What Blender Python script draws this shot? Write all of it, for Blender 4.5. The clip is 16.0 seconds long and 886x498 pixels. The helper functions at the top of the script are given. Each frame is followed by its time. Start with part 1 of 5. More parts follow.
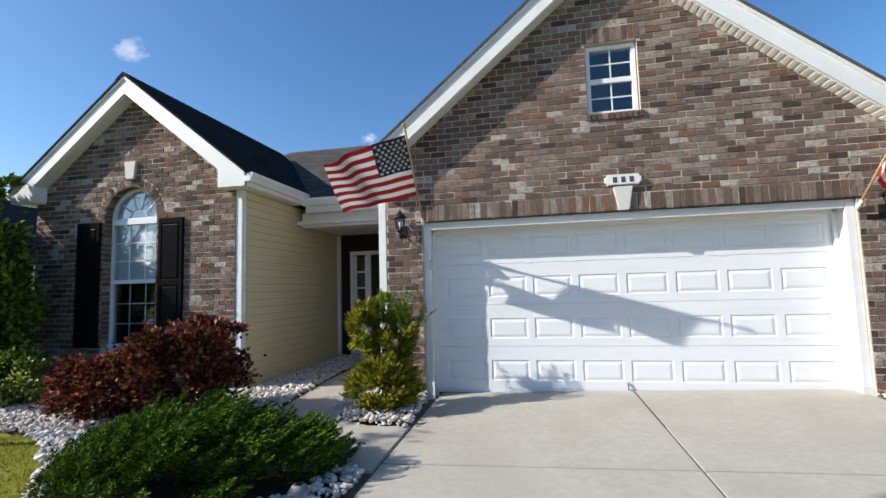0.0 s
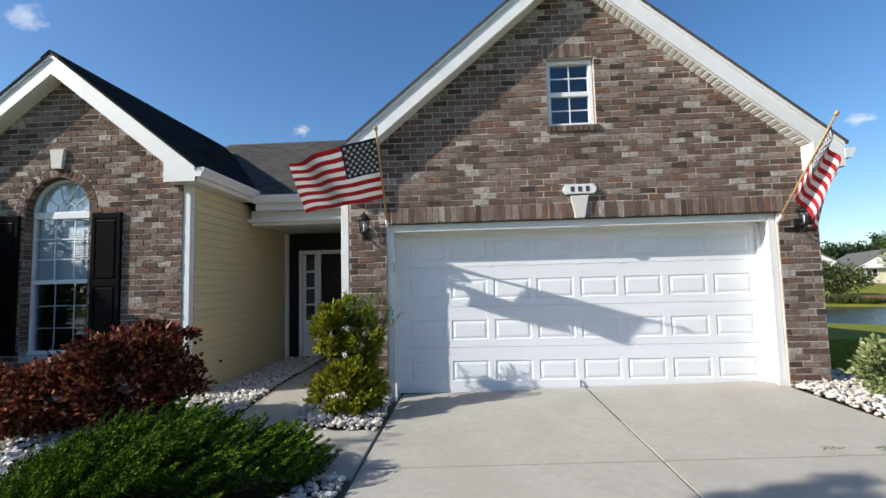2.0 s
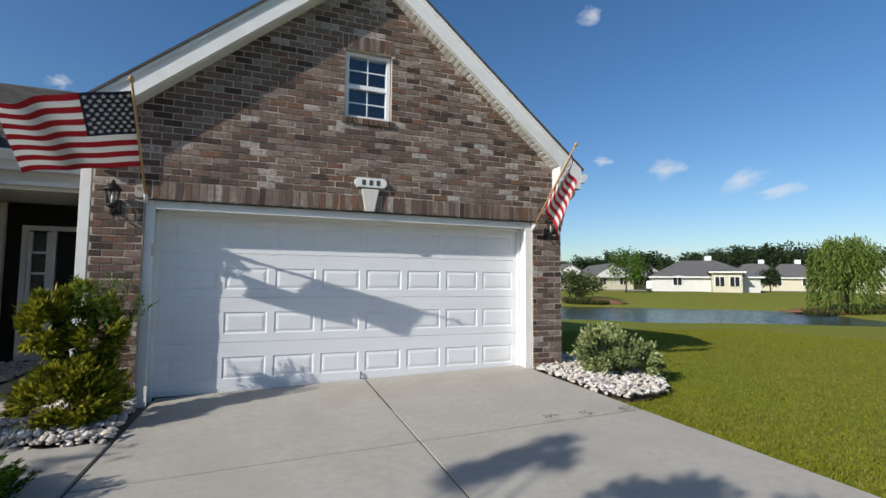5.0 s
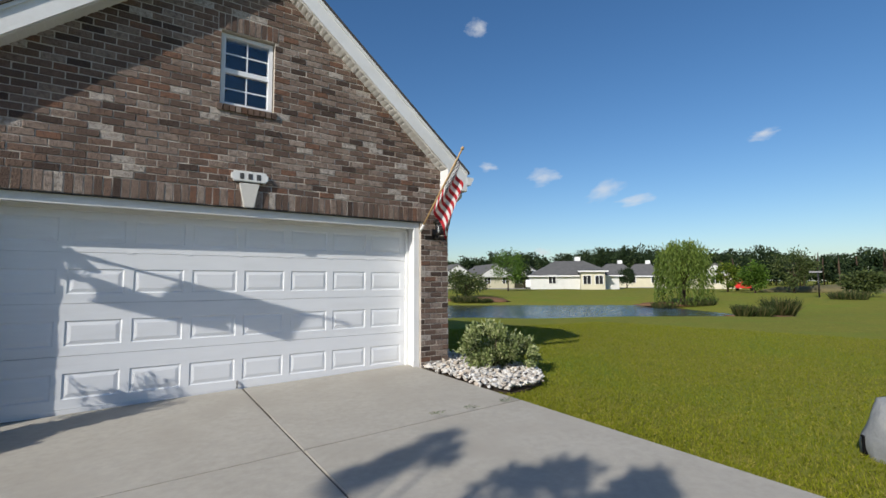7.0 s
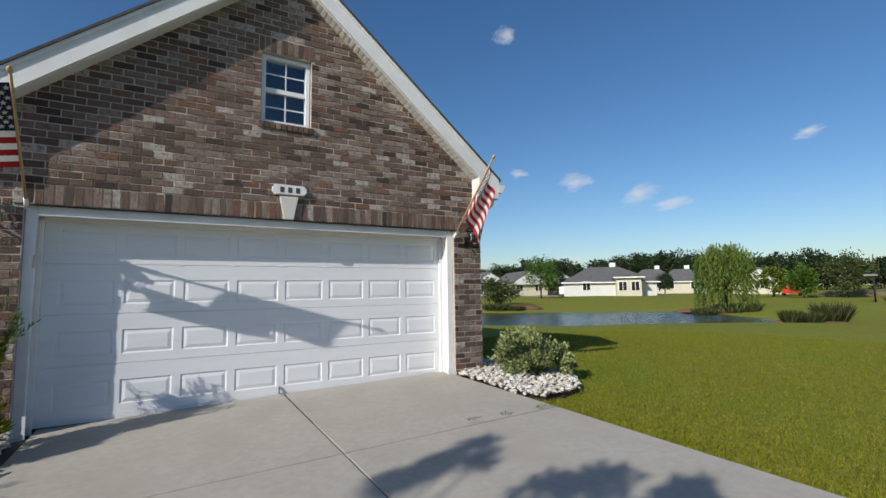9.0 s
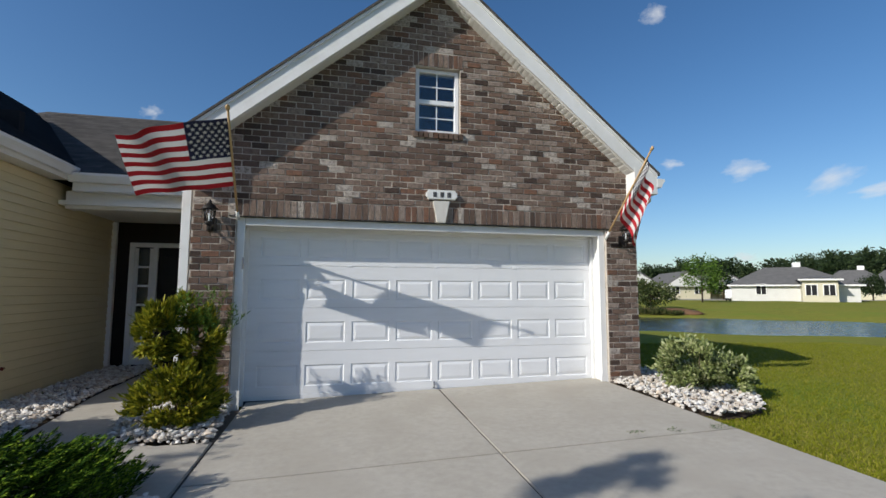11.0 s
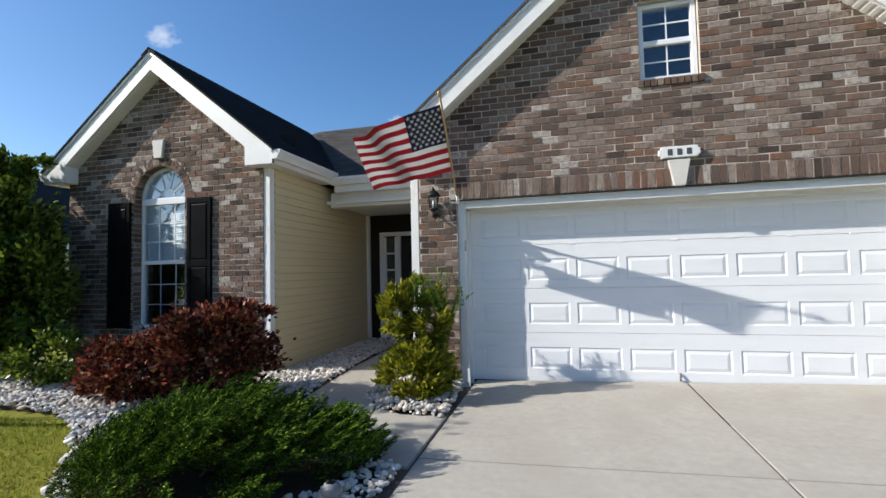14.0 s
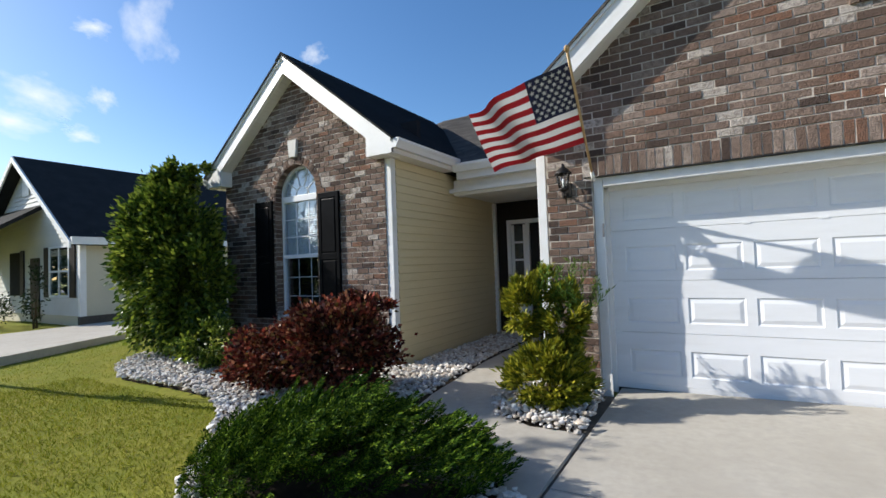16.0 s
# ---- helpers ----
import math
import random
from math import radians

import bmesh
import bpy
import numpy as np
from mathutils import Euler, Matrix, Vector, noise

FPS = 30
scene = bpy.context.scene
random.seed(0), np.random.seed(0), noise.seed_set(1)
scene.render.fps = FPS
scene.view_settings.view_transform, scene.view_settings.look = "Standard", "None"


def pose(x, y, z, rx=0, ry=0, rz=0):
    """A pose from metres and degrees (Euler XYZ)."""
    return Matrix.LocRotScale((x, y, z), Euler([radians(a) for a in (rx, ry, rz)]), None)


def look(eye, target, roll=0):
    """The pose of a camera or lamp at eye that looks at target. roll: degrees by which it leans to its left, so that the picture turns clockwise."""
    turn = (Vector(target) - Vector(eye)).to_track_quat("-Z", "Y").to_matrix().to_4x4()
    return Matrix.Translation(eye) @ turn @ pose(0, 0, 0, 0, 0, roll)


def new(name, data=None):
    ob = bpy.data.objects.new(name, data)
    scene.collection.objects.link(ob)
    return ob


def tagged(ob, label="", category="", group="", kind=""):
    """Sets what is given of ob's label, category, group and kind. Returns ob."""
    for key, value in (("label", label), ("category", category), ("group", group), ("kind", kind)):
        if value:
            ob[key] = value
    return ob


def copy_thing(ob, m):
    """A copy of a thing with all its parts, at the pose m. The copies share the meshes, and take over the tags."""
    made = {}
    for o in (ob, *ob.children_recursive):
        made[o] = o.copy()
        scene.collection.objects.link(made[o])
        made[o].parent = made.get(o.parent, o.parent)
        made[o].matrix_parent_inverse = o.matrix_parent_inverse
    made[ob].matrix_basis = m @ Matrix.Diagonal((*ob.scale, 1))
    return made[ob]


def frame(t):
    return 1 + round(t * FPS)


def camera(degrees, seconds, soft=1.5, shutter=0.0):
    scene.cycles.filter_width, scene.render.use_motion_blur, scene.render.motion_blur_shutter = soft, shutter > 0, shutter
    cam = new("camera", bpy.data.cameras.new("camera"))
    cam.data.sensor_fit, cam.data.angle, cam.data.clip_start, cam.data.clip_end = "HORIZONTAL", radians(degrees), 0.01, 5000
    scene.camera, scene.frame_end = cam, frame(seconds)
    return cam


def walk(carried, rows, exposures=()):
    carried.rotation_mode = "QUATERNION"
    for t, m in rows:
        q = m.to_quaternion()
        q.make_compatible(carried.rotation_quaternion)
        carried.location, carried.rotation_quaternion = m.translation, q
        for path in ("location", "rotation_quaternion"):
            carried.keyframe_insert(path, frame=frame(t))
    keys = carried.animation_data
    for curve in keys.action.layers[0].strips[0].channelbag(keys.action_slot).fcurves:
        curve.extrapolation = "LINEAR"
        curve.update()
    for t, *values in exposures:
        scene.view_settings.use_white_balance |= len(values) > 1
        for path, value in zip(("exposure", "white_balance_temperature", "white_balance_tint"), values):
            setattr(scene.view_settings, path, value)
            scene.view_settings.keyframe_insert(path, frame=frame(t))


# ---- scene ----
cam = camera(87.8, 16.0)
PATH = [
    (0, (-1.021, -5.829, 1.257), (-1.416, -3.875, 1.428), -1.6),
    (0.5, (-1.093, -5.841, 1.269), (-1.566, -3.905, 1.431), -1.8),
    (1, (-1.272, -5.96, 1.323), (-1.729, -4.018, 1.459), -1.2),
    (1.5, (-1.5, -6.024, 1.37), (-1.775, -4.047, 1.489), -1.3),
    (2, (-1.391, -5.952, 1.335), (-1.504, -3.961, 1.487), -1.4),
    (2.5, (-1.242, -5.9, 1.292), (-1.186, -3.908, 1.459), -1.1),
    (3, (-1.138, -5.9, 1.259), (-0.943, -3.917, 1.422), -0.5),
    (3.5, (-1.136, -5.885, 1.244), (-0.804, -3.92, 1.413), -0.1),
    (4, (-1.132, -5.89, 1.254), (-0.684, -3.948, 1.416), 0.2),
    (4.5, (-1.129, -5.891, 1.249), (-0.561, -3.979, 1.399), 0.4),
    (7, (-1.092, -5.869, 1.236), (0.024, -4.215, 1.379), -0.2),
    (7.5, (-1.12, -5.911, 1.224), (0.049, -4.296, 1.382), -0.5),
    (8, (-1.134, -5.905, 1.219), (0.051, -4.302, 1.379), -0.8),
    (8.5, (-1.162, -5.946, 1.231), (-0.027, -4.307, 1.4), -1.0),
    (9, (-1.157, -5.921, 1.227), (-0.157, -4.198, 1.406), -0.8),
    (9.5, (-1.154, -5.893, 1.236), (-0.308, -4.089, 1.408), -0.6),
    (11.8, (-1.324, -5.874, 1.256), (-1.111, -3.892, 1.417), -0.9),
    (12, (-1.33, -5.879, 1.259), (-1.183, -3.89, 1.404), -1.5),
    (12.5, (-1.367, -5.839, 1.259), (-1.39, -3.843, 1.382), -2.4),
    (13, (-1.362, -5.74, 1.266), (-1.51, -3.748, 1.364), -1.6),
    (13.5, (-1.208, -5.592, 1.25), (-1.57, -3.628, 1.352), -1.2),
    (14, (-1.207, -5.514, 1.254), (-1.716, -3.582, 1.353), -1.3),
    (14.5, (-1.269, -5.41, 1.244), (-1.895, -3.513, 1.334), -0.8),
    (15, (-1.326, -5.208, 1.226), (-2.087, -3.364, 1.373), -2.3),
    (15.5, (-1.375, -5.1, 1.261), (-2.281, -3.321, 1.376), -3.3),
    (16, (-1.336, -4.947, 1.264), (-2.371, -3.237, 1.335), -2.1),
]
EXPOSURE = [(0, 0.48), (2, 0.37), (3.5, 0.12), (4.5, -0.02), (7, -0.15), (8.5, -0.19), (9.5, -0.21), (12, 0.05), (13, 0.19), (14, 0.42), (14.5, 0.50), (16, 0.48)]
walk(cam, [(t, look(eye, target, roll)) for t, eye, target, roll in PATH], EXPOSURE)

# ---- world and sun ----
SUN_DIR = Vector((2.6, 1.0, -1.63)).normalized()     # the way the sunlight travels
world = bpy.data.worlds.new("world")
scene.world = world
world.use_nodes = True
wn = world.node_tree
sky = wn.nodes.new("ShaderNodeTexSky")
sky.sky_type = "NISHITA"
sky.sun_disc = False
sky.sun_elevation = math.asin(-SUN_DIR.z)
sky.sun_rotation = math.atan2(-SUN_DIR.x, -SUN_DIR.y) % (2 * math.pi)
sky.air_density, sky.dust_density, sky.ozone_density = 1.0, 0.8, 3.3
sat = wn.nodes.new("ShaderNodeHueSaturation")
sat.inputs["Hue"].default_value, sat.inputs["Saturation"].default_value = 0.502, 1.2
wn.links.new(sky.outputs[0], sat.inputs["Color"])
wn.links.new(sat.outputs[0], wn.nodes["Background"].inputs[0])
wn.nodes["Background"].inputs[1].default_value = 0.127
sun = new("sun", bpy.data.lights.new("sun", "SUN"))
sun.data.energy, sun.data.angle, sun.data.color = 5.0, radians(0.53), (1.0, 0.955, 0.88)
sun.matrix_world = look((0, 0, 40), Vector((0, 0, 40)) + SUN_DIR)


# ---- materials ----
def material(name, base=(0.5, 0.5, 0.5), rough=0.7, metal=0.0, second=None, scale=8.0, fine=0.25, bump=0.0, bump_scale=60.0,
             detail=5.0, spec=0.5, stretch=(1, 1, 1), stain=None, stain_scale=1.2, random="", ramp=None, translucent=0.0, bump_dist=0.01):
    """A surface with colour variation at two scales and fine relief; random: 'object' or 'island' picks from ramp."""
    m = bpy.data.materials.new(name)
    m.use_nodes = True
    nt = m.node_tree
    bsdf = nt.nodes["Principled BSDF"]
    bsdf.inputs["Roughness"].default_value = rough
    bsdf.inputs["Metallic"].default_value = metal
    bsdf.inputs["Specular IOR Level"].default_value = spec
    tc = nt.nodes.new("ShaderNodeTexCoord")
    mp = nt.nodes.new("ShaderNodeMapping")
    mp.inputs["Scale"].default_value = stretch
    geo = nt.nodes.new("ShaderNodeNewGeometry")
    nt.links.new(geo.outputs["Position"], mp.inputs[0])

    def noise_at(sc, det=detail, rgh=0.6):
        n = nt.nodes.new("ShaderNodeTexNoise")
        n.inputs["Scale"].default_value, n.inputs["Detail"].default_value, n.inputs["Roughness"].default_value = sc, det, rgh
        nt.links.new(mp.outputs[0], n.inputs["Vector"])
        return n.outputs[0]

    def mix(fac, a, b, mode="MIX"):
        x = nt.nodes.new("ShaderNodeMix")
        x.data_type, x.blend_type = "RGBA", mode
        for sock, val in ((x.inputs[0], fac), (x.inputs[6], a), (x.inputs[7], b)):
            if hasattr(val, "links"):
                nt.links.new(val, sock)
            else:
                sock.default_value = val if isinstance(val, float) else (*val, 1)
        return x.outputs[2]

    def spread(out, lo, hi):
        r = nt.nodes.new("ShaderNodeMapRange")
        r.inputs[1].default_value, r.inputs[2].default_value = lo, hi
        nt.links.new(out, r.inputs[0])
        return r.outputs[0]

    if random:
        cr = nt.nodes.new("ShaderNodeValToRGB")
        cr.color_ramp.interpolation = "CONSTANT" if random == "object" or len(ramp) > 5 else "LINEAR"
        while len(cr.color_ramp.elements) < len(ramp):
            cr.color_ramp.elements.new(0.5)
        for e, (pos, col) in zip(cr.color_ramp.elements, ramp):
            e.position, e.color = pos, (*col, 1)
        if random == "object":
            nt.links.new(nt.nodes.new("ShaderNodeObjectInfo").outputs["Random"], cr.inputs[0])
        else:
            nt.links.new(geo.outputs["Random Per Island"], cr.inputs[0])
        col = cr.outputs[0]
        if second:
            col = mix(spread(noise_at(scale), 0.45, 0.75), col, second)
    else:
        col = mix(spread(noise_at(scale), 0.3, 0.7), base, second or tuple(c * 0.8 for c in base))
    if fine:
        n = spread(noise_at(scale * 9, 3), 0.25, 0.75)
        col = mix(fine, col, mix(n, (0.25, 0.25, 0.25), (1.0, 1.0, 1.0)), "OVERLAY") if fine > 0.5 else mix(n, mix(fine, col, (0.02, 0.02, 0.02)), col)
    if stain:
        col = mix(spread(noise_at(stain_scale, 6), 0.5, 0.72), col, stain)
    nt.links.new(col, bsdf.inputs["Base Color"])
    if bump:
        b = nt.nodes.new("ShaderNodeBump")
        b.inputs["Strength"].default_value, b.inputs["Distance"].default_value = bump, bump_dist
        nt.links.new(noise_at(bump_scale, 4), b.inputs["Height"])
        nt.links.new(b.outputs[0], bsdf.inputs["Normal"])
    if translucent:
        tr = nt.nodes.new("ShaderNodeBsdfTranslucent")
        nt.links.new(col, tr.inputs[0])
        ms = nt.nodes.new("ShaderNodeMixShader")
        ms.inputs[0].default_value = translucent
        nt.links.new(bsdf.outputs[0], ms.inputs[1])
        nt.links.new(tr.outputs[0], ms.inputs[2])
        nt.links.new(ms.outputs[0], nt.nodes["Material Output"].inputs[0])
    return m


BRICKS = [(0.0, (0.205, 0.140, 0.108)), (0.15, (0.275, 0.200, 0.160)), (0.30, (0.155, 0.106, 0.084)), (0.44, (0.335, 0.255, 0.208)),
          (0.56, (0.235, 0.155, 0.118)), (0.70, (0.400, 0.320, 0.268)), (0.79, (0.085, 0.060, 0.050)), (0.87, (0.560, 0.495, 0.435)), (0.94, (0.250, 0.135, 0.090))]
M = {
    "brick": material("brick", random="object", ramp=BRICKS, second=(0.13, 0.092, 0.072), scale=22, fine=0.45, rough=0.95, bump=0.8, bump_scale=60, bump_dist=0.018, spec=0.06),
    "brick_rest": material("brick_rest", random="island", ramp=BRICKS, second=(0.13, 0.092, 0.072), scale=22, fine=0.45, rough=0.95, bump=0.8, bump_scale=60, bump_dist=0.018, spec=0.06),
    "mortar": material("mortar", (0.62, 0.555, 0.48), 0.95, second=(0.46, 0.41, 0.35), scale=9, bump=0.5, spec=0.1),
    "trim": material("trim", (0.80, 0.80, 0.79), 0.45, second=(0.76, 0.76, 0.74), scale=3, fine=0.03, stain=(0.70, 0.69, 0.66), stain_scale=2.5),
    "soffit": material("soffit", (0.77, 0.755, 0.715), 0.55, second=(0.73, 0.715, 0.675), scale=3, fine=0.05),
    "door_white": material("door_white", (0.80, 0.81, 0.82), 0.42, second=(0.775, 0.785, 0.795), scale=2.5, fine=0.02, bump=0.06, bump_scale=40, stretch=(1, 1, 6), stain=(0.74, 0.745, 0.75), stain_scale=1.6),
    "siding": material("siding", (0.68, 0.59, 0.36), 0.5, second=(0.64, 0.55, 0.33), scale=2.5, fine=0.06, bump=0.12, bump_scale=30, stretch=(1, 0.3, 4)),
    "white_siding": material("white_siding", (0.66, 0.655, 0.63), 0.6, second=(0.60, 0.595, 0.57), scale=1.5, fine=0.04),
    "cream_wall": material("cream_wall", (0.60, 0.555, 0.42), 0.6, second=(0.55, 0.51, 0.38), scale=1.2, fine=0.04),
    "concrete": material("concrete", (0.45, 0.42, 0.365), 0.9, second=(0.405, 0.375, 0.32), scale=1.6, fine=0.16, bump=0.3, bump_scale=140, stain=(0.36, 0.33, 0.28), stain_scale=0.9, spec=0.2),
    "joint": material("joint", (0.075, 0.065, 0.055), 0.95, second=(0.12, 0.10, 0.08), scale=20),
    "shingle": material("shingle", random="island", ramp=[(0.0, (0.075, 0.070, 0.066)), (0.35, (0.105, 0.097, 0.09)), (0.7, (0.135, 0.125, 0.115)), (1.0, (0.09, 0.082, 0.076))], second=(0.075, 0.07, 0.065), scale=6, fine=0.4, rough=0.95, bump=0.6, bump_scale=120, spec=0.15),
    # darker copy of shingle: the wing roof's shade is put into its colour
    "shingle_shaded": material("shingle_shaded", random="island", ramp=[(0.0, (0.018, 0.018, 0.019)), (0.5, (0.03, 0.03, 0.031)), (1.0, (0.024, 0.023, 0.023))], second=(0.02, 0.02, 0.02), scale=6, fine=0.3, rough=0.95, bump=0.5, bump_scale=120, spec=0.1),
    "far_roof": material("far_roof", (0.16, 0.155, 0.15), 0.95, second=(0.12, 0.118, 0.115), scale=1.5, fine=0.2, spec=0.15),
    "far_roof_dark": material("far_roof_dark", (0.022, 0.022, 0.023), 0.95, second=(0.032, 0.032, 0.033), scale=2.5, fine=0.2, bump=0.3, spec=0.1),
    "black": material("black_paint", (0.004, 0.004, 0.0045), 0.32, spec=0.05, second=(0.008, 0.008, 0.009), scale=6, fine=0.1),
    "dark_metal": material("dark_metal", (0.025, 0.023, 0.022), 0.45, metal=0.6, second=(0.04, 0.035, 0.03), scale=30, bump=0.2),
    "frame_white": material("frame_white", (0.80, 0.81, 0.82), 0.4, second=(0.77, 0.78, 0.79), scale=5, fine=0.02),
    # near-black that stands in for unlit interiors at the windows
    "unlit_room": material("unlit_room", (0.022, 0.022, 0.025), 0.9, second=(0.03, 0.03, 0.032), scale=3, spec=0.1),
    "blind": material("blind", (0.80, 0.82, 0.84), 0.6, second=(0.77, 0.79, 0.81), scale=3, fine=0.03),
    # dark door colour; on the porch's back wall it stands in for shade
    "door_and_shade_dark": material("door_and_shade_dark", (0.012, 0.008, 0.007), 0.45, spec=0.25, second=(0.018, 0.012, 0.010), scale=5, stretch=(4, 4, 0.6), fine=0.2),
    "keystone": material("keystone", (0.68, 0.655, 0.60), 0.8, second=(0.62, 0.595, 0.54), scale=9, fine=0.1, bump=0.3),
    "plate": material("plate", (0.78, 0.78, 0.75), 0.45, second=(0.73, 0.73, 0.70), scale=9, fine=0.05),
    "numeral": material("numeral", (0.06, 0.06, 0.06), 0.5, second=(0.08, 0.08, 0.08), scale=9),
    "stone": material("stone", random="object", ramp=[(0.0, (0.66, 0.61, 0.54)), (0.25, (0.78, 0.745, 0.69)), (0.45, (0.48, 0.42, 0.36)), (0.55, (0.82, 0.80, 0.76)), (0.84, (0.68, 0.58, 0.47))], second=(0.44, 0.38, 0.32), scale=22, fine=0.3, rough=0.85, bump=0.5, bump_scale=50, spec=0.3),
    "stone_rest": material("stone_rest", random="island", ramp=[(0.0, (0.66, 0.61, 0.54)), (0.25, (0.78, 0.745, 0.69)), (0.45, (0.48, 0.42, 0.36)), (0.55, (0.82, 0.80, 0.76)), (0.84, (0.68, 0.58, 0.47)), (0.95, (0.72, 0.69, 0.63))], second=(0.44, 0.38, 0.32), scale=22, fine=0.3, rough=0.85, bump=0.5, bump_scale=50, spec=0.3),
    "dry_grass": material("dry_grass", (0.20, 0.165, 0.085), 0.98, second=(0.13, 0.13, 0.055), scale=0.5, fine=0.4, bump=0.8, bump_scale=6, spec=0.1),
    "earth": material("earth", (0.24, 0.125, 0.07), 0.98, second=(0.16, 0.10, 0.055), scale=1.5, fine=0.4, bump=0.8, bump_scale=12, spec=0.1),
    "soil": material("soil", (0.09, 0.065, 0.045), 0.98, second=(0.055, 0.04, 0.03), scale=12, fine=0.5, bump=0.9, bump_scale=60, spec=0.1),
    "boulder": material("boulder", (0.36, 0.37, 0.375), 0.85, second=(0.27, 0.28, 0.29), scale=3, fine=0.2, bump=0.7, bump_scale=26, stain=(0.46, 0.45, 0.43), stain_scale=2.4),
    "bark": material("bark", (0.12, 0.085, 0.06), 0.95, second=(0.07, 0.05, 0.035), scale=14, stretch=(1, 1, 0.25), bump=0.9, bump_scale=50, spec=0.1),
    "red": material("flag_red", (0.42, 0.008, 0.018), 0.75, second=(0.36, 0.007, 0.015), scale=6, fine=0.06, bump=0.1, bump_scale=300, translucent=0.12),
    "flag_white": material("flag_white", (0.78, 0.775, 0.76), 0.75, second=(0.73, 0.725, 0.71), scale=6, fine=0.05, bump=0.1, bump_scale=300, translucent=0.25),
    "navy": material("flag_navy", (0.012, 0.016, 0.055), 0.75, second=(0.010, 0.013, 0.045), scale=6, fine=0.06, bump=0.1, bump_scale=300, translucent=0.12),
    "pole": material("pole_wood", (0.55, 0.36, 0.16), 0.5, second=(0.45, 0.28, 0.12), scale=12, stretch=(4, 4, 0.6), fine=0.15),
    "plastic_grey": material("plastic_grey", (0.22, 0.22, 0.225), 0.5, second=(0.18, 0.18, 0.185), scale=9),
    "car_white": material("car_white", (0.75, 0.76, 0.77), 0.25, second=(0.72, 0.73, 0.74), scale=1, fine=0.02),
    "car_red": material("car_red", (0.62, 0.025, 0.018), 0.3, second=(0.55, 0.02, 0.015), scale=1, fine=0.02),
    "tyre": material("tyre", (0.02, 0.02, 0.02), 0.8, second=(0.03, 0.03, 0.03), scale=9),
    "sign_red": material("sign_red", (0.55, 0.03, 0.03), 0.5, second=(0.5, 0.03, 0.03), scale=4, fine=0.05),
    "asphalt": material("asphalt", (0.30, 0.29, 0.275), 0.95, second=(0.25, 0.24, 0.23), scale=0.6, fine=0.2, spec=0.2),
}


def leaf_material(name, ramp, rough=0.5, translucent=0.3, spec=0.22):
    return material(name, random="island", ramp=ramp, rough=rough, fine=0.12, scale=10, translucent=translucent, spec=spec)


M["leaf_green"] = leaf_material("leaf_green", [(0, (0.016, 0.036, 0.006)), (0.3, (0.05, 0.095, 0.012)), (0.65, (0.15, 0.21, 0.022)), (1, (0.30, 0.35, 0.05))], 0.35)
M["leaf_juniper"] = leaf_material("leaf_juniper", [(0, (0.006, 0.020, 0.003)), (0.45, (0.022, 0.062, 0.005)), (0.75, (0.080, 0.155, 0.010)), (1, (0.20, 0.29, 0.020))], 0.75, 0.12, 0.06)
M["leaf_red"] = leaf_material("leaf_red", [(0, (0.022, 0.007, 0.006)), (0.4, (0.095, 0.020, 0.014)), (0.65, (0.30, 0.060, 0.036)), (0.82, (0.12, 0.085, 0.020)), (1, (0.60, 0.24, 0.15))], 0.45, 0.25, 0.15)
M["leaf_yellow"] = leaf_material("leaf_yellow", [(0, (0.055, 0.080, 0.008)), (0.35, (0.17, 0.19, 0.014)), (0.75, (0.33, 0.32, 0.022)), (1, (0.46, 0.40, 0.04))], 0.45)
M["leaf_grey"] = leaf_material("leaf_grey", [(0, (0.11, 0.15, 0.05)), (0.4, (0.22, 0.27, 0.09)), (0.8, (0.38, 0.42, 0.18)), (1, (0.55, 0.56, 0.32))], 0.5)
M["leaf_willow"] = leaf_material("leaf_willow", [(0, (0.07, 0.115, 0.018)), (0.5, (0.13, 0.19, 0.03)), (1, (0.20, 0.26, 0.05))], 0.5)
M["leaf_far"] = leaf_material("leaf_far", [(0, (0.012, 0.026, 0.010)), (0.5, (0.024, 0.045, 0.016)), (0.85, (0.040, 0.065, 0.022)), (1, (0.065, 0.085, 0.03))], 0.7, 0.15, 0.2)
M["leaf_spring"] = leaf_material("leaf_spring", [(0, (0.05, 0.10, 0.014)), (0.5, (0.09, 0.17, 0.02)), (1, (0.15, 0.24, 0.035))], 0.5)
M["reed"] = leaf_material("reed", [(0, (0.025, 0.04, 0.012)), (0.6, (0.06, 0.085, 0.022)), (1, (0.17, 0.14, 0.06))], 0.6)
M["leaf_olive"] = leaf_material("leaf_olive", [(0, (0.04, 0.06, 0.018)), (0.5, (0.085, 0.115, 0.035)), (1, (0.15, 0.18, 0.06))], 0.5)
M["grass_blade"] = leaf_material("grass_blade", [(0, (0.145, 0.170, 0.012)), (0.4, (0.205, 0.230, 0.016)), (0.8, (0.27, 0.272, 0.026)), (1, (0.38, 0.32, 0.08))], 0.8, 0.3, 0.05)
M["lawn"] = material("lawn", (0.215, 0.235, 0.034), 0.9, second=(0.285, 0.268, 0.046), scale=1.8, fine=0.5, bump=1.0, bump_scale=30, spec=0.04, stain=(0.155, 0.205, 0.030), stain_scale=0.3)


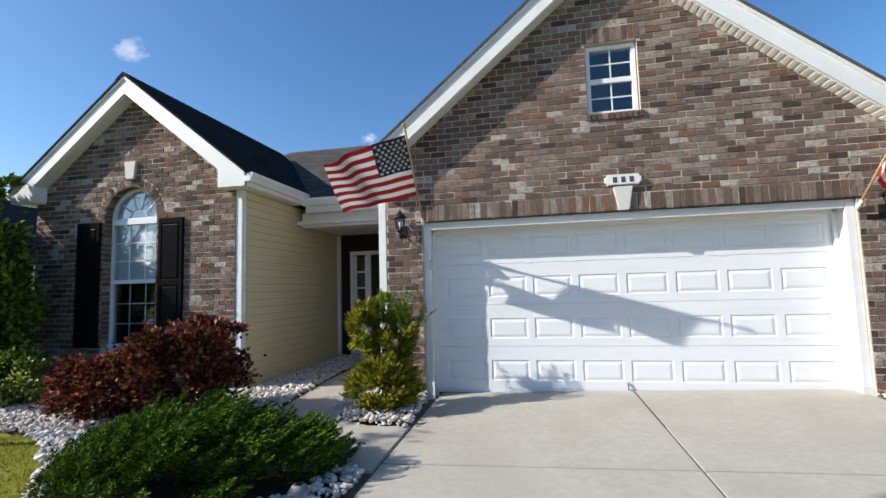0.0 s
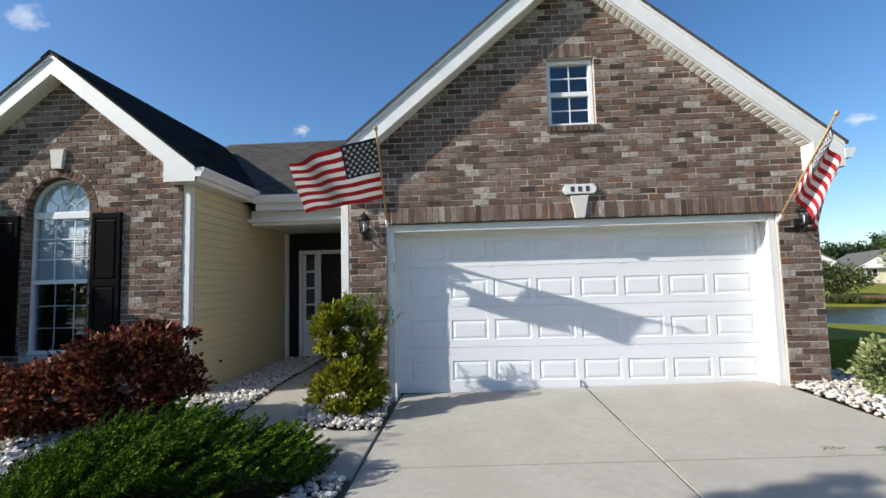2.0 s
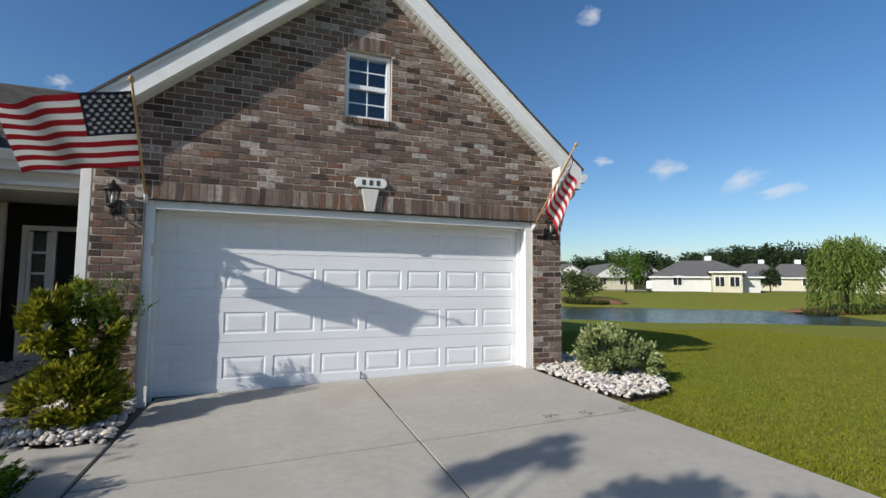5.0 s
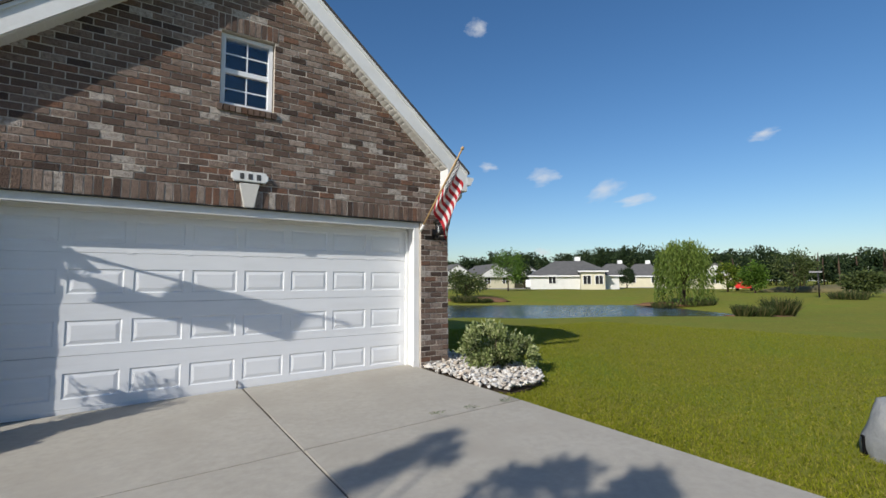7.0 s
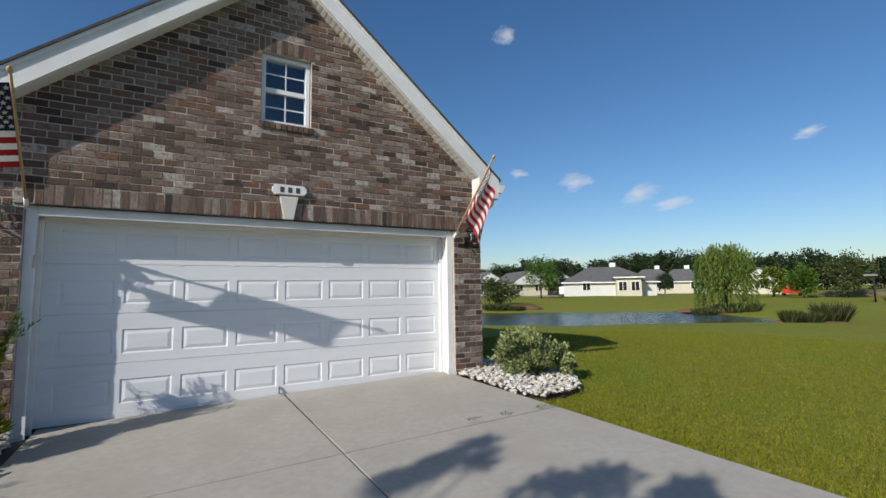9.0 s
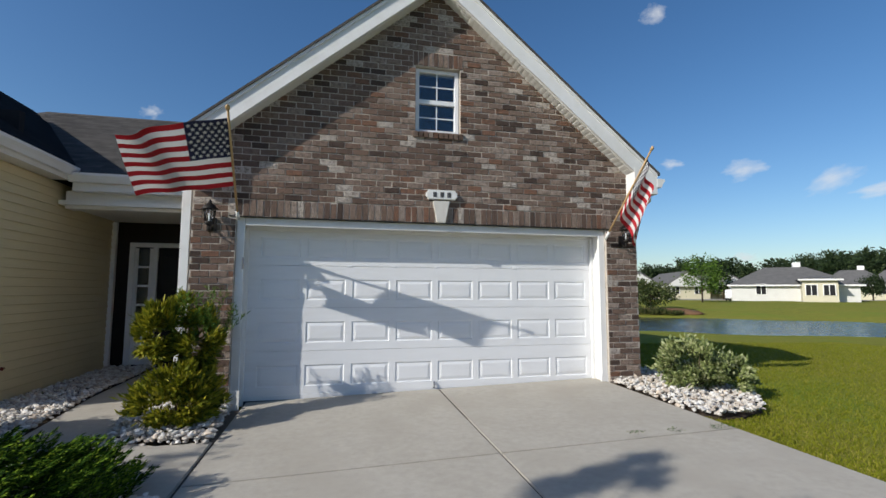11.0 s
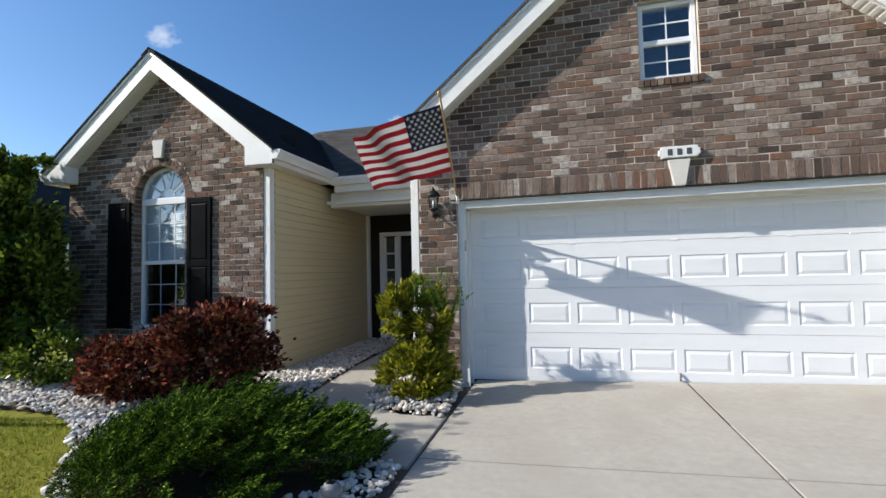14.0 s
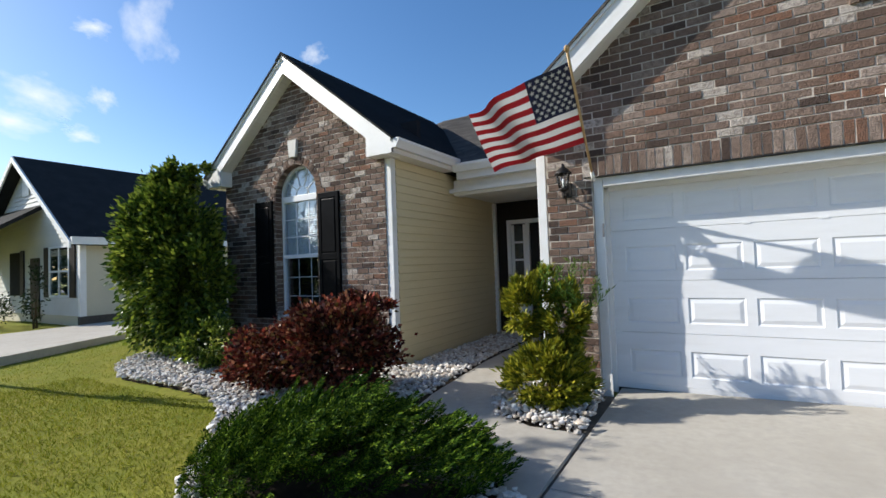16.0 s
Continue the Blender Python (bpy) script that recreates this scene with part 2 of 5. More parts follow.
def glass_material(name, tint, rough=0.02):
    m = bpy.data.materials.new(name)
    m.use_nodes = True
    nt = m.node_tree
    gl = nt.nodes.new("ShaderNodeBsdfGlossy")
    gl.inputs["Roughness"].default_value = rough
    gl.inputs["Color"].default_value = (0.9, 0.95, 1, 1)
    tr = nt.nodes.new("ShaderNodeBsdfTransparent")
    tr.inputs[0].default_value = (*tint, 1)
    lw = nt.nodes.new("ShaderNodeLayerWeight")
    lw.inputs[0].default_value = 0.5
    pw = nt.nodes.new("ShaderNodeMath")
    pw.operation, pw.inputs[1].default_value = "POWER", 2.6
    nt.links.new(lw.outputs["Facing"], pw.inputs[0])
    fr = nt.nodes.new("ShaderNodeMapRange")
    fr.inputs[3].default_value, fr.inputs[4].default_value = 0.07, 1.0
    nt.links.new(pw.outputs[0], fr.inputs[0])
    ms = nt.nodes.new("ShaderNodeMixShader")
    nt.links.new(fr.outputs[0], ms.inputs[0])
    nt.links.new(tr.outputs[0], ms.inputs[1])
    nt.links.new(gl.outputs[0], ms.inputs[2])
    nt.links.new(ms.outputs[0], nt.nodes["Material Output"].inputs[0])
    return m


M["glass"] = glass_material("glass", (0.86, 0.90, 0.93))


def water_material():
    m = bpy.data.materials.new("pond_water")
    m.use_nodes = True
    nt = m.node_tree
    b = nt.nodes["Principled BSDF"]
    b.inputs["Base Color"].default_value = (0.02, 0.035, 0.05, 1)
    b.inputs["Roughness"].default_value = 0.12
    n = nt.nodes.new("ShaderNodeTexNoise")
    n.inputs["Scale"].default_value, n.inputs["Detail"].default_value = 2.2, 5
    geo = nt.nodes.new("ShaderNodeNewGeometry")
    bp = nt.nodes.new("ShaderNodeBump")
    bp.inputs["Strength"].default_value, bp.inputs["Distance"].default_value = 1.0, 0.09
    nt.links.new(geo.outputs["Position"], n.inputs["Vector"])
    nt.links.new(n.outputs[0], bp.inputs["Height"])
    nt.links.new(bp.outputs[0], b.inputs["Normal"])
    return m


M["water"] = water_material()


def cloud_material():
    m = bpy.data.materials.new("cloud")
    m.use_nodes = True
    nt = m.node_tree
    tc = nt.nodes.new("ShaderNodeTexCoord")
    oi = nt.nodes.new("ShaderNodeObjectInfo")
    ln = nt.nodes.new("ShaderNodeVectorMath")
    ln.operation = "LENGTH"
    nt.links.new(tc.outputs["Object"], ln.inputs[0])
    ns = nt.nodes.new("ShaderNodeTexNoise")
    ns.noise_dimensions = "4D"
    ns.inputs["Scale"].default_value, ns.inputs["Detail"].default_value, ns.inputs["Roughness"].default_value = 1.6, 6, 0.55
    w = nt.nodes.new("ShaderNodeMath")
    w.operation, w.inputs[1].default_value = "MULTIPLY", 37.0
    nt.links.new(oi.outputs["Random"], w.inputs[0])
    nt.links.new(w.outputs[0], ns.inputs["W"])
    nt.links.new(tc.outputs["Object"], ns.inputs["Vector"])
    a = nt.nodes.new("ShaderNodeMath")
    a.operation = "MULTIPLY_ADD"
    nt.links.new(ln.outputs["Value"], a.inputs[0])
    a.inputs[1].default_value = -0.62
    nt.links.new(ns.outputs[0], a.inputs[2])
    r = nt.nodes.new("ShaderNodeMapRange")
    r.inputs[1].default_value, r.inputs[2].default_value, r.inputs[4].default_value = 0.05, 0.68, 0.85
    nt.links.new(a.outputs[0], r.inputs[0])
    em = nt.nodes.new("ShaderNodeEmission")
    em.inputs[0].default_value, em.inputs[1].default_value = (0.93, 0.96, 1, 1), 0.85
    tr = nt.nodes.new("ShaderNodeBsdfTransparent")
    ms = nt.nodes.new("ShaderNodeMixShader")
    nt.links.new(r.outputs[0], ms.inputs[0])
    nt.links.new(tr.outputs[0], ms.inputs[1])
    nt.links.new(em.outputs[0], ms.inputs[2])
    nt.links.new(ms.outputs[0], nt.nodes["Material Output"].inputs[0])
    return m


M["cloud"] = cloud_material()


# ---- mesh helpers ----
def part(name, bm, mat, parent=None, label=""):
    """Links a bmesh (or a ready mesh) as one object, under parent if there is one."""
    if isinstance(bm, bmesh.types.BMesh):
        bmesh.ops.recalc_face_normals(bm, faces=bm.faces)
        me = bpy.data.meshes.new(name)
        bm.to_mesh(me)
        bm.free()
    else:
        me = bm
    if mat:
        me.materials.clear()
        me.materials.append(M[mat])
    ob = new(name, me)
    if parent:
        ob.parent = parent
    if label:
        tagged(ob, label)
    return ob


def empty(name, m=None):
    ob = new(name)
    ob.empty_display_size = 0.1
    if m is not None:
        ob.matrix_basis = m
    return ob


def box(x0, x1, y0, y1, z0, z1, bevel=0.0, bm=None):
    own = bmesh.new()
    bmesh.ops.create_cube(own, size=1, matrix=Matrix.LocRotScale(((x0 + x1) / 2, (y0 + y1) / 2, (z0 + z1) / 2), None, (abs(x1 - x0), abs(y1 - y0), abs(z1 - z0))))
    if bevel:
        bmesh.ops.bevel(own, geom=own.edges[:], offset=bevel, segments=2, affect="EDGES", profile=0.6)
    return merge(bm, own)


def merge(bm, own):
    if bm is None:
        return own
    me = bpy.data.meshes.new("tmp")
    own.to_mesh(me)
    own.free()
    bm.from_mesh(me)
    bpy.data.meshes.remove(me)
    return bm


def prism(poly, y0, y1, bm=None, plane="xz"):
    """A flat polygon pushed from y0 to y1 (plane 'xz'), or from x0 to x1 ('yz'), or from z0 to z1 ('xy')."""
    own = bmesh.new()
    put = {"xz": lambda p, q: (p[0], q, p[1]), "yz": lambda p, q: (q, p[0], p[1]), "xy": lambda p, q: (p[0], p[1], q)}[plane]
    a = [own.verts.new(put(p, y0)) for p in poly]
    b = [own.verts.new(put(p, y1)) for p in poly]
    own.faces.new(a)
    own.faces.new(b[::-1])
    for i in range(len(poly)):
        j = (i + 1) % len(poly)
        own.faces.new((a[i], b[i], b[j], a[j]))
    bmesh.ops.recalc_face_normals(own, faces=own.faces)
    return merge(bm, own)


def tube(points, radii, sides=8, bm=None, cap=True):
    own = bmesh.new()
    pts = [Vector(p) for p in points]
    if not hasattr(radii, "__len__"):
        radii = [radii] * len(pts)
    rings = []
    for i, p in enumerate(pts):
        d = (pts[min(i + 1, len(pts) - 1)] - pts[max(i - 1, 0)]).normalized()
        q = d.to_track_quat("Z", "Y")
        rings.append([own.verts.new(p + q @ Vector((radii[i] * math.cos(k * 2 * math.pi / sides), radii[i] * math.sin(k * 2 * math.pi / sides), 0))) for k in range(sides)])
    for r0, r1 in zip(rings, rings[1:]):
        for k in range(sides):
            own.faces.new((r0[k], r0[(k + 1) % sides], r1[(k + 1) % sides], r1[k]))
    if cap:
        own.faces.new(rings[0][::-1])
        own.faces.new(rings[-1])
    for f in own.faces:
        f.smooth = True
    return merge(bm, own)


def lathe(profile, sides=20, bm=None, at=(0, 0, 0)):
    return tube_z([(r, z) for r, z in profile], sides, bm, at)


def tube_z(profile, sides, bm, at):
    own = bmesh.new()
    rings = [[own.verts.new((at[0] + r * math.cos(k * 2 * math.pi / sides), at[1] + r * math.sin(k * 2 * math.pi / sides), at[2] + z)) for k in range(sides)] for r, z in profile]
    for r0, r1 in zip(rings, rings[1:]):
        for k in range(sides):
            own.faces.new((r0[k], r0[(k + 1) % sides], r1[(k + 1) % sides], r1[k]))
    own.faces.new(rings[0][::-1])
    own.faces.new(rings[-1])
    for f in own.faces:
        f.smooth = True
    return merge(bm, own)


def quads_mesh(name, v, smooth=False):
    """A mesh from an array of quads, shape (n, 4, 3)."""
    n = len(v)
    me = bpy.data.meshes.new(name)
    me.vertices.add(n * 4)
    me.vertices.foreach_set("co", np.ascontiguousarray(v, dtype=np.float32).ravel())
    me.loops.add(n * 4)
    me.loops.foreach_set("vertex_index", np.arange(n * 4, dtype=np.int32))
    me.polygons.add(n)
    me.polygons.foreach_set("loop_start", np.arange(0, n * 4, 4, dtype=np.int32))
    me.update(calc_edges=True)
    return me


def unit(a):
    return a / np.maximum(np.linalg.norm(a, axis=-1, keepdims=True), 1e-9)


def leaves(name, at, way, length, width, rng, droop=0.0):
    """Leaves as bent diamonds: at (n, 3) are their roots, way (n, 3) where they point."""
    n = len(at)
    way = unit(way)
    side = unit(np.cross(way, rng.normal(size=(n, 3))))
    up = np.cross(side, way)
    ln = length * rng.uniform(0.65, 1.25, (n, 1))
    wd = width * rng.uniform(0.7, 1.2, (n, 1))
    mid = at + way * ln * 0.45 + up * ln * 0.06
    tip = at + way * ln - np.array([0, 0, droop]) * ln
    return quads_mesh(name, np.stack([at, mid + side * wd / 2, tip, mid - side * wd / 2], 1))


def blob_points(rng, n, centre, radii, clusters, spread, floor=None, shell=0.55):
    """Points gathered in clumps on the outer part of an egg-shaped crown, and the way out from its middle."""
    d = unit(rng.normal(size=(clusters, 3)))
    r = rng.uniform(shell, 1.05, (clusters, 1)) ** 0.6
    cc = d * r
    pick = rng.integers(0, clusters, n)
    p = cc[pick] + rng.normal(size=(n, 3)) * spread
    out = unit(p + rng.normal(size=(n, 3)) * 0.45)
    p = np.array(centre) + p * np.array(radii)
    if floor is not None:
        keep = p[:, 2] > floor
        p, out = p[keep], out[keep]
    return p, out


# ---- ground, pond, slabs ----
def fall(x, y):
    """The slight drainage slope of the paved front: down to the street and to the walk's side."""
    return min(0, y) * 0.014 + max(min(0, x - 2.4), -4.8) * 0.025


def pond_distance(x, y):
    """Metres outside (plus) or inside (minus) the pond's shore."""
    n = 0.585 * x + 0.81 * y - 27.8
    u = 0.81 * x - 0.585 * y + 12.5
    wob = 0.5 * np.sin(u * 0.35) + 0.35 * np.sin(u * 0.8 + 1.3)
    qx, qy = np.abs(u + 2.5) - 30.5, np.abs(n) - (4.2 + 0 * u)
    return np.hypot(np.maximum(qx, 0), np.maximum(qy, 0)) + np.minimum(np.maximum(qx, qy), 0) - 2.9 + wob * 0.5


def ground_height(x, y):
    d = pond_distance(x, y)
    out = -0.95 + 0.91 * (1 - np.exp(-np.maximum(d, 0) / 5.5))
    inside = -0.95 - 0.5 * np.minimum(1, np.maximum(-d, 0) / 3)
    far = np.clip((np.hypot(x, y) - 45) / 60, 0, 1) * 0.08
    drop = np.minimum(0, y) * 0.014 + np.clip(x - 2.4, -4.8, 0) * 0.025
    near = np.clip((np.hypot(x, y) - 9) / 8, 0, 1)
    bumps = near * (0.06 * np.sin(x * 0.31 + 1) * np.sin(y * 0.27) + 0.03 * np.sin(x * 0.8) * np.cos(y * 0.7))
    return np.where(d > 0, out + far + np.maximum(drop, -0.6) + bumps, inside)


def axis(lo, hi, fine, step):
    a = list(np.arange(-14, 46.01, fine))
    g, v = step, 46.0
    while v < hi:
        v += g
        g *= 1.25
        a.append(v)
    g, v = step, -14.0
    while v > lo:
        v -= g
        g *= 1.25
        a.insert(0, v)
    return np.array(a)


def make_ground():
    xs, ys = axis(-2500, 2500, 0.6, 1.0), axis(-2500, 2500, 0.6, 1.0)
    X, Y = np.meshgrid(xs, ys, indexing="ij")
    Z = ground_height(X, Y)
    co = np.stack([X, Y, Z], -1).reshape(-1, 3)
    nx, ny = len(xs), len(ys)
    i, j = np.meshgrid(np.arange(nx - 1), np.arange(ny - 1), indexing="ij")
    a = (i * ny + j).ravel()
    me = bpy.data.meshes.new("ground")
    me.from_pydata(co.tolist(), [], np.stack([a, a + ny, a + ny + 1, a + 1], 1).tolist())
    for p in me.polygons:
        p.use_smooth = True
    return tagged(part("ground", me, "lawn"), "mown green lawn sloping down to a pond", "lawn", kind="structure")


ground = make_ground()
water = part("water", box(-60, 60, -40, 60, -1.4, -0.82), "water")
tagged(water, "calm blue-grey pond water mirroring the sky", "pond", kind="structure")


def slab(name, poly, top, thick=0.16, label="", mat="concrete", category="paving"):
    bm = prism(poly, top - thick, top, plane="xy")
    for v in bm.verts:
        v.co.z += max(fall(v.co.x, v.co.y), -0.42)
    bmesh.ops.bevel(bm, geom=[e for e in bm.edges if all(v.co.z > top - thick / 2 + max(fall(v.co.x, v.co.y), -0.42) for v in e.verts)], offset=0.008, segments=2, affect="EDGES")
    return tagged(part(name, bm, mat), label, category, kind="structure")


# driveway in four pours, with open joints between them
DL, DR, JY = -2.33, 2.43, -2.14
driveway = empty("driveway")
tagged(driveway, "pale grey concrete driveway with straight control joints", "driveway", kind="structure")
for x0, x1 in ((DL, 0.075), (0.085, DR)):
    for y0, y1 in ((-6.4, JY - 0.006), (JY + 0.006, 0.29), (-10.7, -6.412), (-15.0, -10.712)):
        s = slab("slab", [(x0, y0), (x1, y0), (x1, y1), (x0, y1)], 0.0)
        del s["kind"], s["category"]
        s.parent = driveway
base = part("joint_filler", prism([(DL + 0.02, -15), (DR - 0.02, -15), (DR - 0.02, 0.28), (DL + 0.02, 0.28)], -0.30, -0.006, plane="xy"), "joint", driveway)
for v in base.data.vertices:
    v.co.z += fall(v.co.x, v.co.y)
walkway = slab("walkway", [(-2.355, -2.30), (-2.355, -1.15), (-2.82, -1.17), (-3.21, -0.95), (-3.43, -0.52), (-3.30, 0.1), (-3.14, 0.3), (-3.0, 3.5), (-4.38, 3.5), (-4.30, 1.0), (-4.12, -0.7),
                            (-3.98, -1.35), (-3.70, -1.9), (-3.25, -2.26)], 0.0, label="pale grey concrete front walk curving to the porch", category="path")
bm = prism([(-2.43, -3.3), (-2.332, -3.3), (-2.332, -0.02), (-2.43, -0.02)], -0.2, -0.018, plane="xy")
for v in bm.verts:
    v.co.z += fall(v.co.x, v.co.y)
edge_strip = part("expansion_joint", bm, "joint")
tagged(edge_strip, "dark fibre expansion strip between walk and driveway", "joint strip", kind="structure")
N_DRIVE = [(-17.2, 8), (-17.2, -16), (-10.2, -16), (-10.4, -5), (-12.0, -2.1), (-13.4, 1.0), (-13.6, 8)]
n_drive = slab("road", N_DRIVE, 0.12, 0.3, label="neighbour's pale concrete driveway beside the white house", category="driveway")
street = slab("pavement", [(-90, -24), (90, -24), (90, -16), (-90, -16)], 0.0, label="grey residential street behind the lawns", mat="asphalt", category="street")
far_street = slab("road", [(36, 60), (37.5, 62), (95, 36), (94, 33)], 0.12, label="thin pale road in front of the far houses", mat="asphalt", category="street")


# ---- the house ----
GS, GP, TH = 0.835, 5.33, 0.31        # garage gable: slope, soffit peak, roof depth
WX, WP, WS = -7.14, 4.40, 0.80        # wing gable: centre, soffit peak, slope
OUT, YG, YW = 0.20, 0.0, 0.15         # rake overhang; front faces of garage and wing
DEEP = 0.30                           # how far the garage door stands back


def gz(x):
    return GP - GS * abs(x)


def wz(x):
    return WP - WS * abs(x - WX)


# garage front wall behind the bricks
bm = prism([(-2.96, -0.2), (-2.47, -0.2), (-2.47, 2.13), (-2.96, 2.13)], 0.006, 0.30)
prism([(2.47, -0.2), (2.96, -0.2), (2.96, 2.13), (2.47, 2.13)], 0.006, 0.30, bm)
prism([(-2.96, 2.13), (2.96, 2.13), (2.96, gz(2.96)), (2.45, 3.28), (-2.45, 3.28), (-2.96, gz(2.96))], 0.006, 0.30, bm)
prism([(-2.45, 3.28), (-0.31, 3.28), (-0.31, gz(0.31)), (-0.4, gz(0.4))], 0.006, 0.30, bm)
prism([(2.45, 3.28), (0.31, 3.28), (0.31, gz(0.31)), (0.4, gz(0.4))], 0.006, 0.30, bm)
prism([(-0.31, 4.27), (0.31, 4.27), (0.31, gz(0.31)), (0, gz(0)), (-0.31, gz(0.31))], 0.006, 0.30, bm)
wall_garage = part("wall_garage", bm, "mortar")
tagged(wall_garage, "mottled brown brick garage gable wall with pale mortar", "brick wall", kind="structure")
# wing front wall with an arched opening
AX, AR, AZ = -7.17, 0.49, 2.50
Y0, Y1 = YW + 0.006, YW + 0.28
bm = prism([(-8.98, -0.2), (AX - AR, -0.2), (AX - AR, wz(AX - AR)), (-8.98, wz(-8.98))], Y0, Y1)
prism([(AX + AR, -0.2), (-5.34, -0.2), (-5.34, wz(-5.34)), (AX + AR, wz(AX + AR))], Y0, Y1, bm)
prism([(AX - AR, -0.2), (AX + AR, -0.2), (AX + AR, 0.48), (AX - AR, 0.48)], Y0, Y1, bm)
arc = [(AX - AR * math.cos(a), AZ + AR * math.sin(a)) for a in np.linspace(0, math.pi, 19)]
for (xa, za), (xb, zb) in zip(arc, arc[1:]):
    prism([(xa, za), (xb, zb), (xb, wz(xb)), (xa, wz(xa))], Y0, Y1, bm)
wall_wing = part("wall_wing", bm, "mortar")
tagged(wall_wing, "mottled brown brick gable wall round an arched window", "brick wall", kind="structure")
# plain walls that close the house
bm = box(2.66, 2.96, 0.31, 10, -0.3, 2.8)
box(-8.98, -8.8, 0.44, 10, -0.3, 2.8, 0, bm)
box(-8.98, 2.96, 10, 10.2, -0.3, 2.8, 0, bm)
wall_rear = part("wall_rear", bm, "cream_wall")
tagged(wall_rear, "plain cream side and rear walls of the house", "wall", kind="structure")
# mostly unseen wall; dark brick colour chosen to cut bounce light in the porch
tagged(part("wall_side", box(-2.96, -2.80, 0.31, 3.7, -0.3, 2.8), "brick_rest"), "side wall of the garage, coloured brick brown to cut porch bounce", "wall", kind="structure")
# sheets behind the openings, the darkness of unlit rooms put into their colour
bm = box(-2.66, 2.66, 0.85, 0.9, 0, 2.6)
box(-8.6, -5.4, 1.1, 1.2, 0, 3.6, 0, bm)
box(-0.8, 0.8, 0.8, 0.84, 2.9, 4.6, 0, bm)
tagged(part("partition", bm, "unlit_room"), "near-black sheets standing in for unlit rooms behind the windows", "wall", kind="structure")
ceiling = part("ceiling", box(-5.2, -2.96, 1.7, 3.6, 2.47, 2.53), "soffit")
tagged(ceiling, "cream porch ceiling in deep shade", "ceiling", kind="structure")
# near-black colour carries the porch's shade on this wall
wall_porch = part("wall_porch", box(-5.3, -2.9, 3.52, 3.7, -0.2, 2.5), "door_and_shade_dark")
tagged(wall_porch, "back wall of the entry porch, shade painted in as near-black", "wall", kind="structure")


# ---- roofs ----
def gable_roof(name, centre, peak, slope, half, y0, y1, label, mat, low, ret_w, gutter_z):
    """A pitched roof along y; low is the height of the boxed eave's underside. Slab, rake boards, soffit, gutters and returns are its parts."""
    top = empty(name)
    tagged(top, label, "roof", kind="structure")
    stop = min(half, (peak - low) / slope)

    def v(dx, up):
        return (centre + dx, peak + up - slope * abs(dx))

    def under(s, up):
        return [v(0, up), v(s * stop, up), (centre + s * half, low + max(up, 0))]
    ends = v(half, TH - 0.03)[1]
    part("roof_deck", prism([*under(-1, 0.01)[::-1], *under(1, 0.01)[1:], (centre + half, ends), v(0, TH - 0.03), (centre - half, ends)], y0 + 0.02, y1), mat, top)
    part("shingle_edge", prism([v(-half - 0.03, TH - 0.035), v(0, TH - 0.035), v(half + 0.03, TH - 0.035), v(half + 0.03, TH), v(0, TH), v(-half - 0.03, TH)], y0 - 0.045, y1), mat, top, "dark shingle edge")
    for s in (-1, 1):
        e = s * half
        part("rake_board", prism([*under(s, -0.005), v(e, TH - 0.04), v(0, TH - 0.04)], y0 - 0.012, y0 + 0.018), "trim", top, "white rake board")
        part("rake_moulding", prism([v(0, TH - 0.085), v(e, TH - 0.085), v(e, TH - 0.037), v(0, TH - 0.037)], y0 - 0.030, y0 - 0.0125), "trim", top, "white crown moulding")
        bm = prism([v(0, -0.012), v(s * stop, -0.012), v(s * stop, 0.004), v(0, 0.004)], y0 + 0.02, y0 + OUT + 0.12)
        for k in range(int(stop / 0.065)):
            a, b = s * (0.05 + k * 0.065), s * (0.05 + k * 0.065 + 0.035)
            prism([v(a, -0.017), v(b, -0.017), v(b, -0.011), v(a, -0.011)], y0 + 0.03, y0 + OUT + 0.02, bm)
        part("soffit", bm, "soffit", top, "ribbed vinyl soffit")
        # boxed eave return
        xi = centre + e - s * ret_w
        part("eave_return", prism([(centre + e, low), (xi, low), (xi, max(low + 0.05, v(half - ret_w, 0)[1] + 0.06)), (centre + e, low + 0.10)], y0 - 0.014, y0 + OUT + 0.06), "trim", top, "white boxed eave return")
        yend = 1.62 if name == "roof_wing" and s > 0 else y1
        part("fascia", box(centre + e + s * 0.002, centre + e + s * 0.0135, y0 + 0.02, yend, low, ends - 0.01), "trim", top, "white fascia board")
        # gutter, an open trough with a stepped face
        g = [(e + s * 0.014, 0.16), (e + s * 0.016, 0.155), (e + s * 0.016, 0.04), (e + s * 0.075, 0.04), (e + s * 0.095, 0.09), (e + s * 0.125, 0.13), (e + s * 0.125, 0.165), (e + s * 0.115, 0.165),
             (e + s * 0.115, 0.135), (e + s * 0.083, 0.095), (e + s * 0.068, 0.052), (e + s * 0.02, 0.052), (e + s * 0.02, 0.16)]
        gt = part("gutter", prism([(centre + x, gutter_z + z) for x, z in g], y0 - 0.01, yend), "trim", top, "white aluminium gutter")
        part("end_cap", prism([(centre + e, gutter_z + 0.04), (centre + e + s * 0.075, gutter_z + 0.04), (centre + e + s * 0.095, gutter_z + 0.09), (centre + e + s * 0.125, gutter_z + 0.13), (centre + e + s * 0.125, gutter_z + 0.165), (centre + e, gutter_z + 0.165)], y0 - 0.016, y0 - 0.0105), "trim", gt)
        part("eave_soffit", prism([(centre + e, low + 0.004), (centre + e - s * 0.34, low + 0.004), (centre + e - s * 0.34, low + 0.03), (centre + e, low + 0.03)], y0 + OUT + 0.065, yend), "soffit", top)
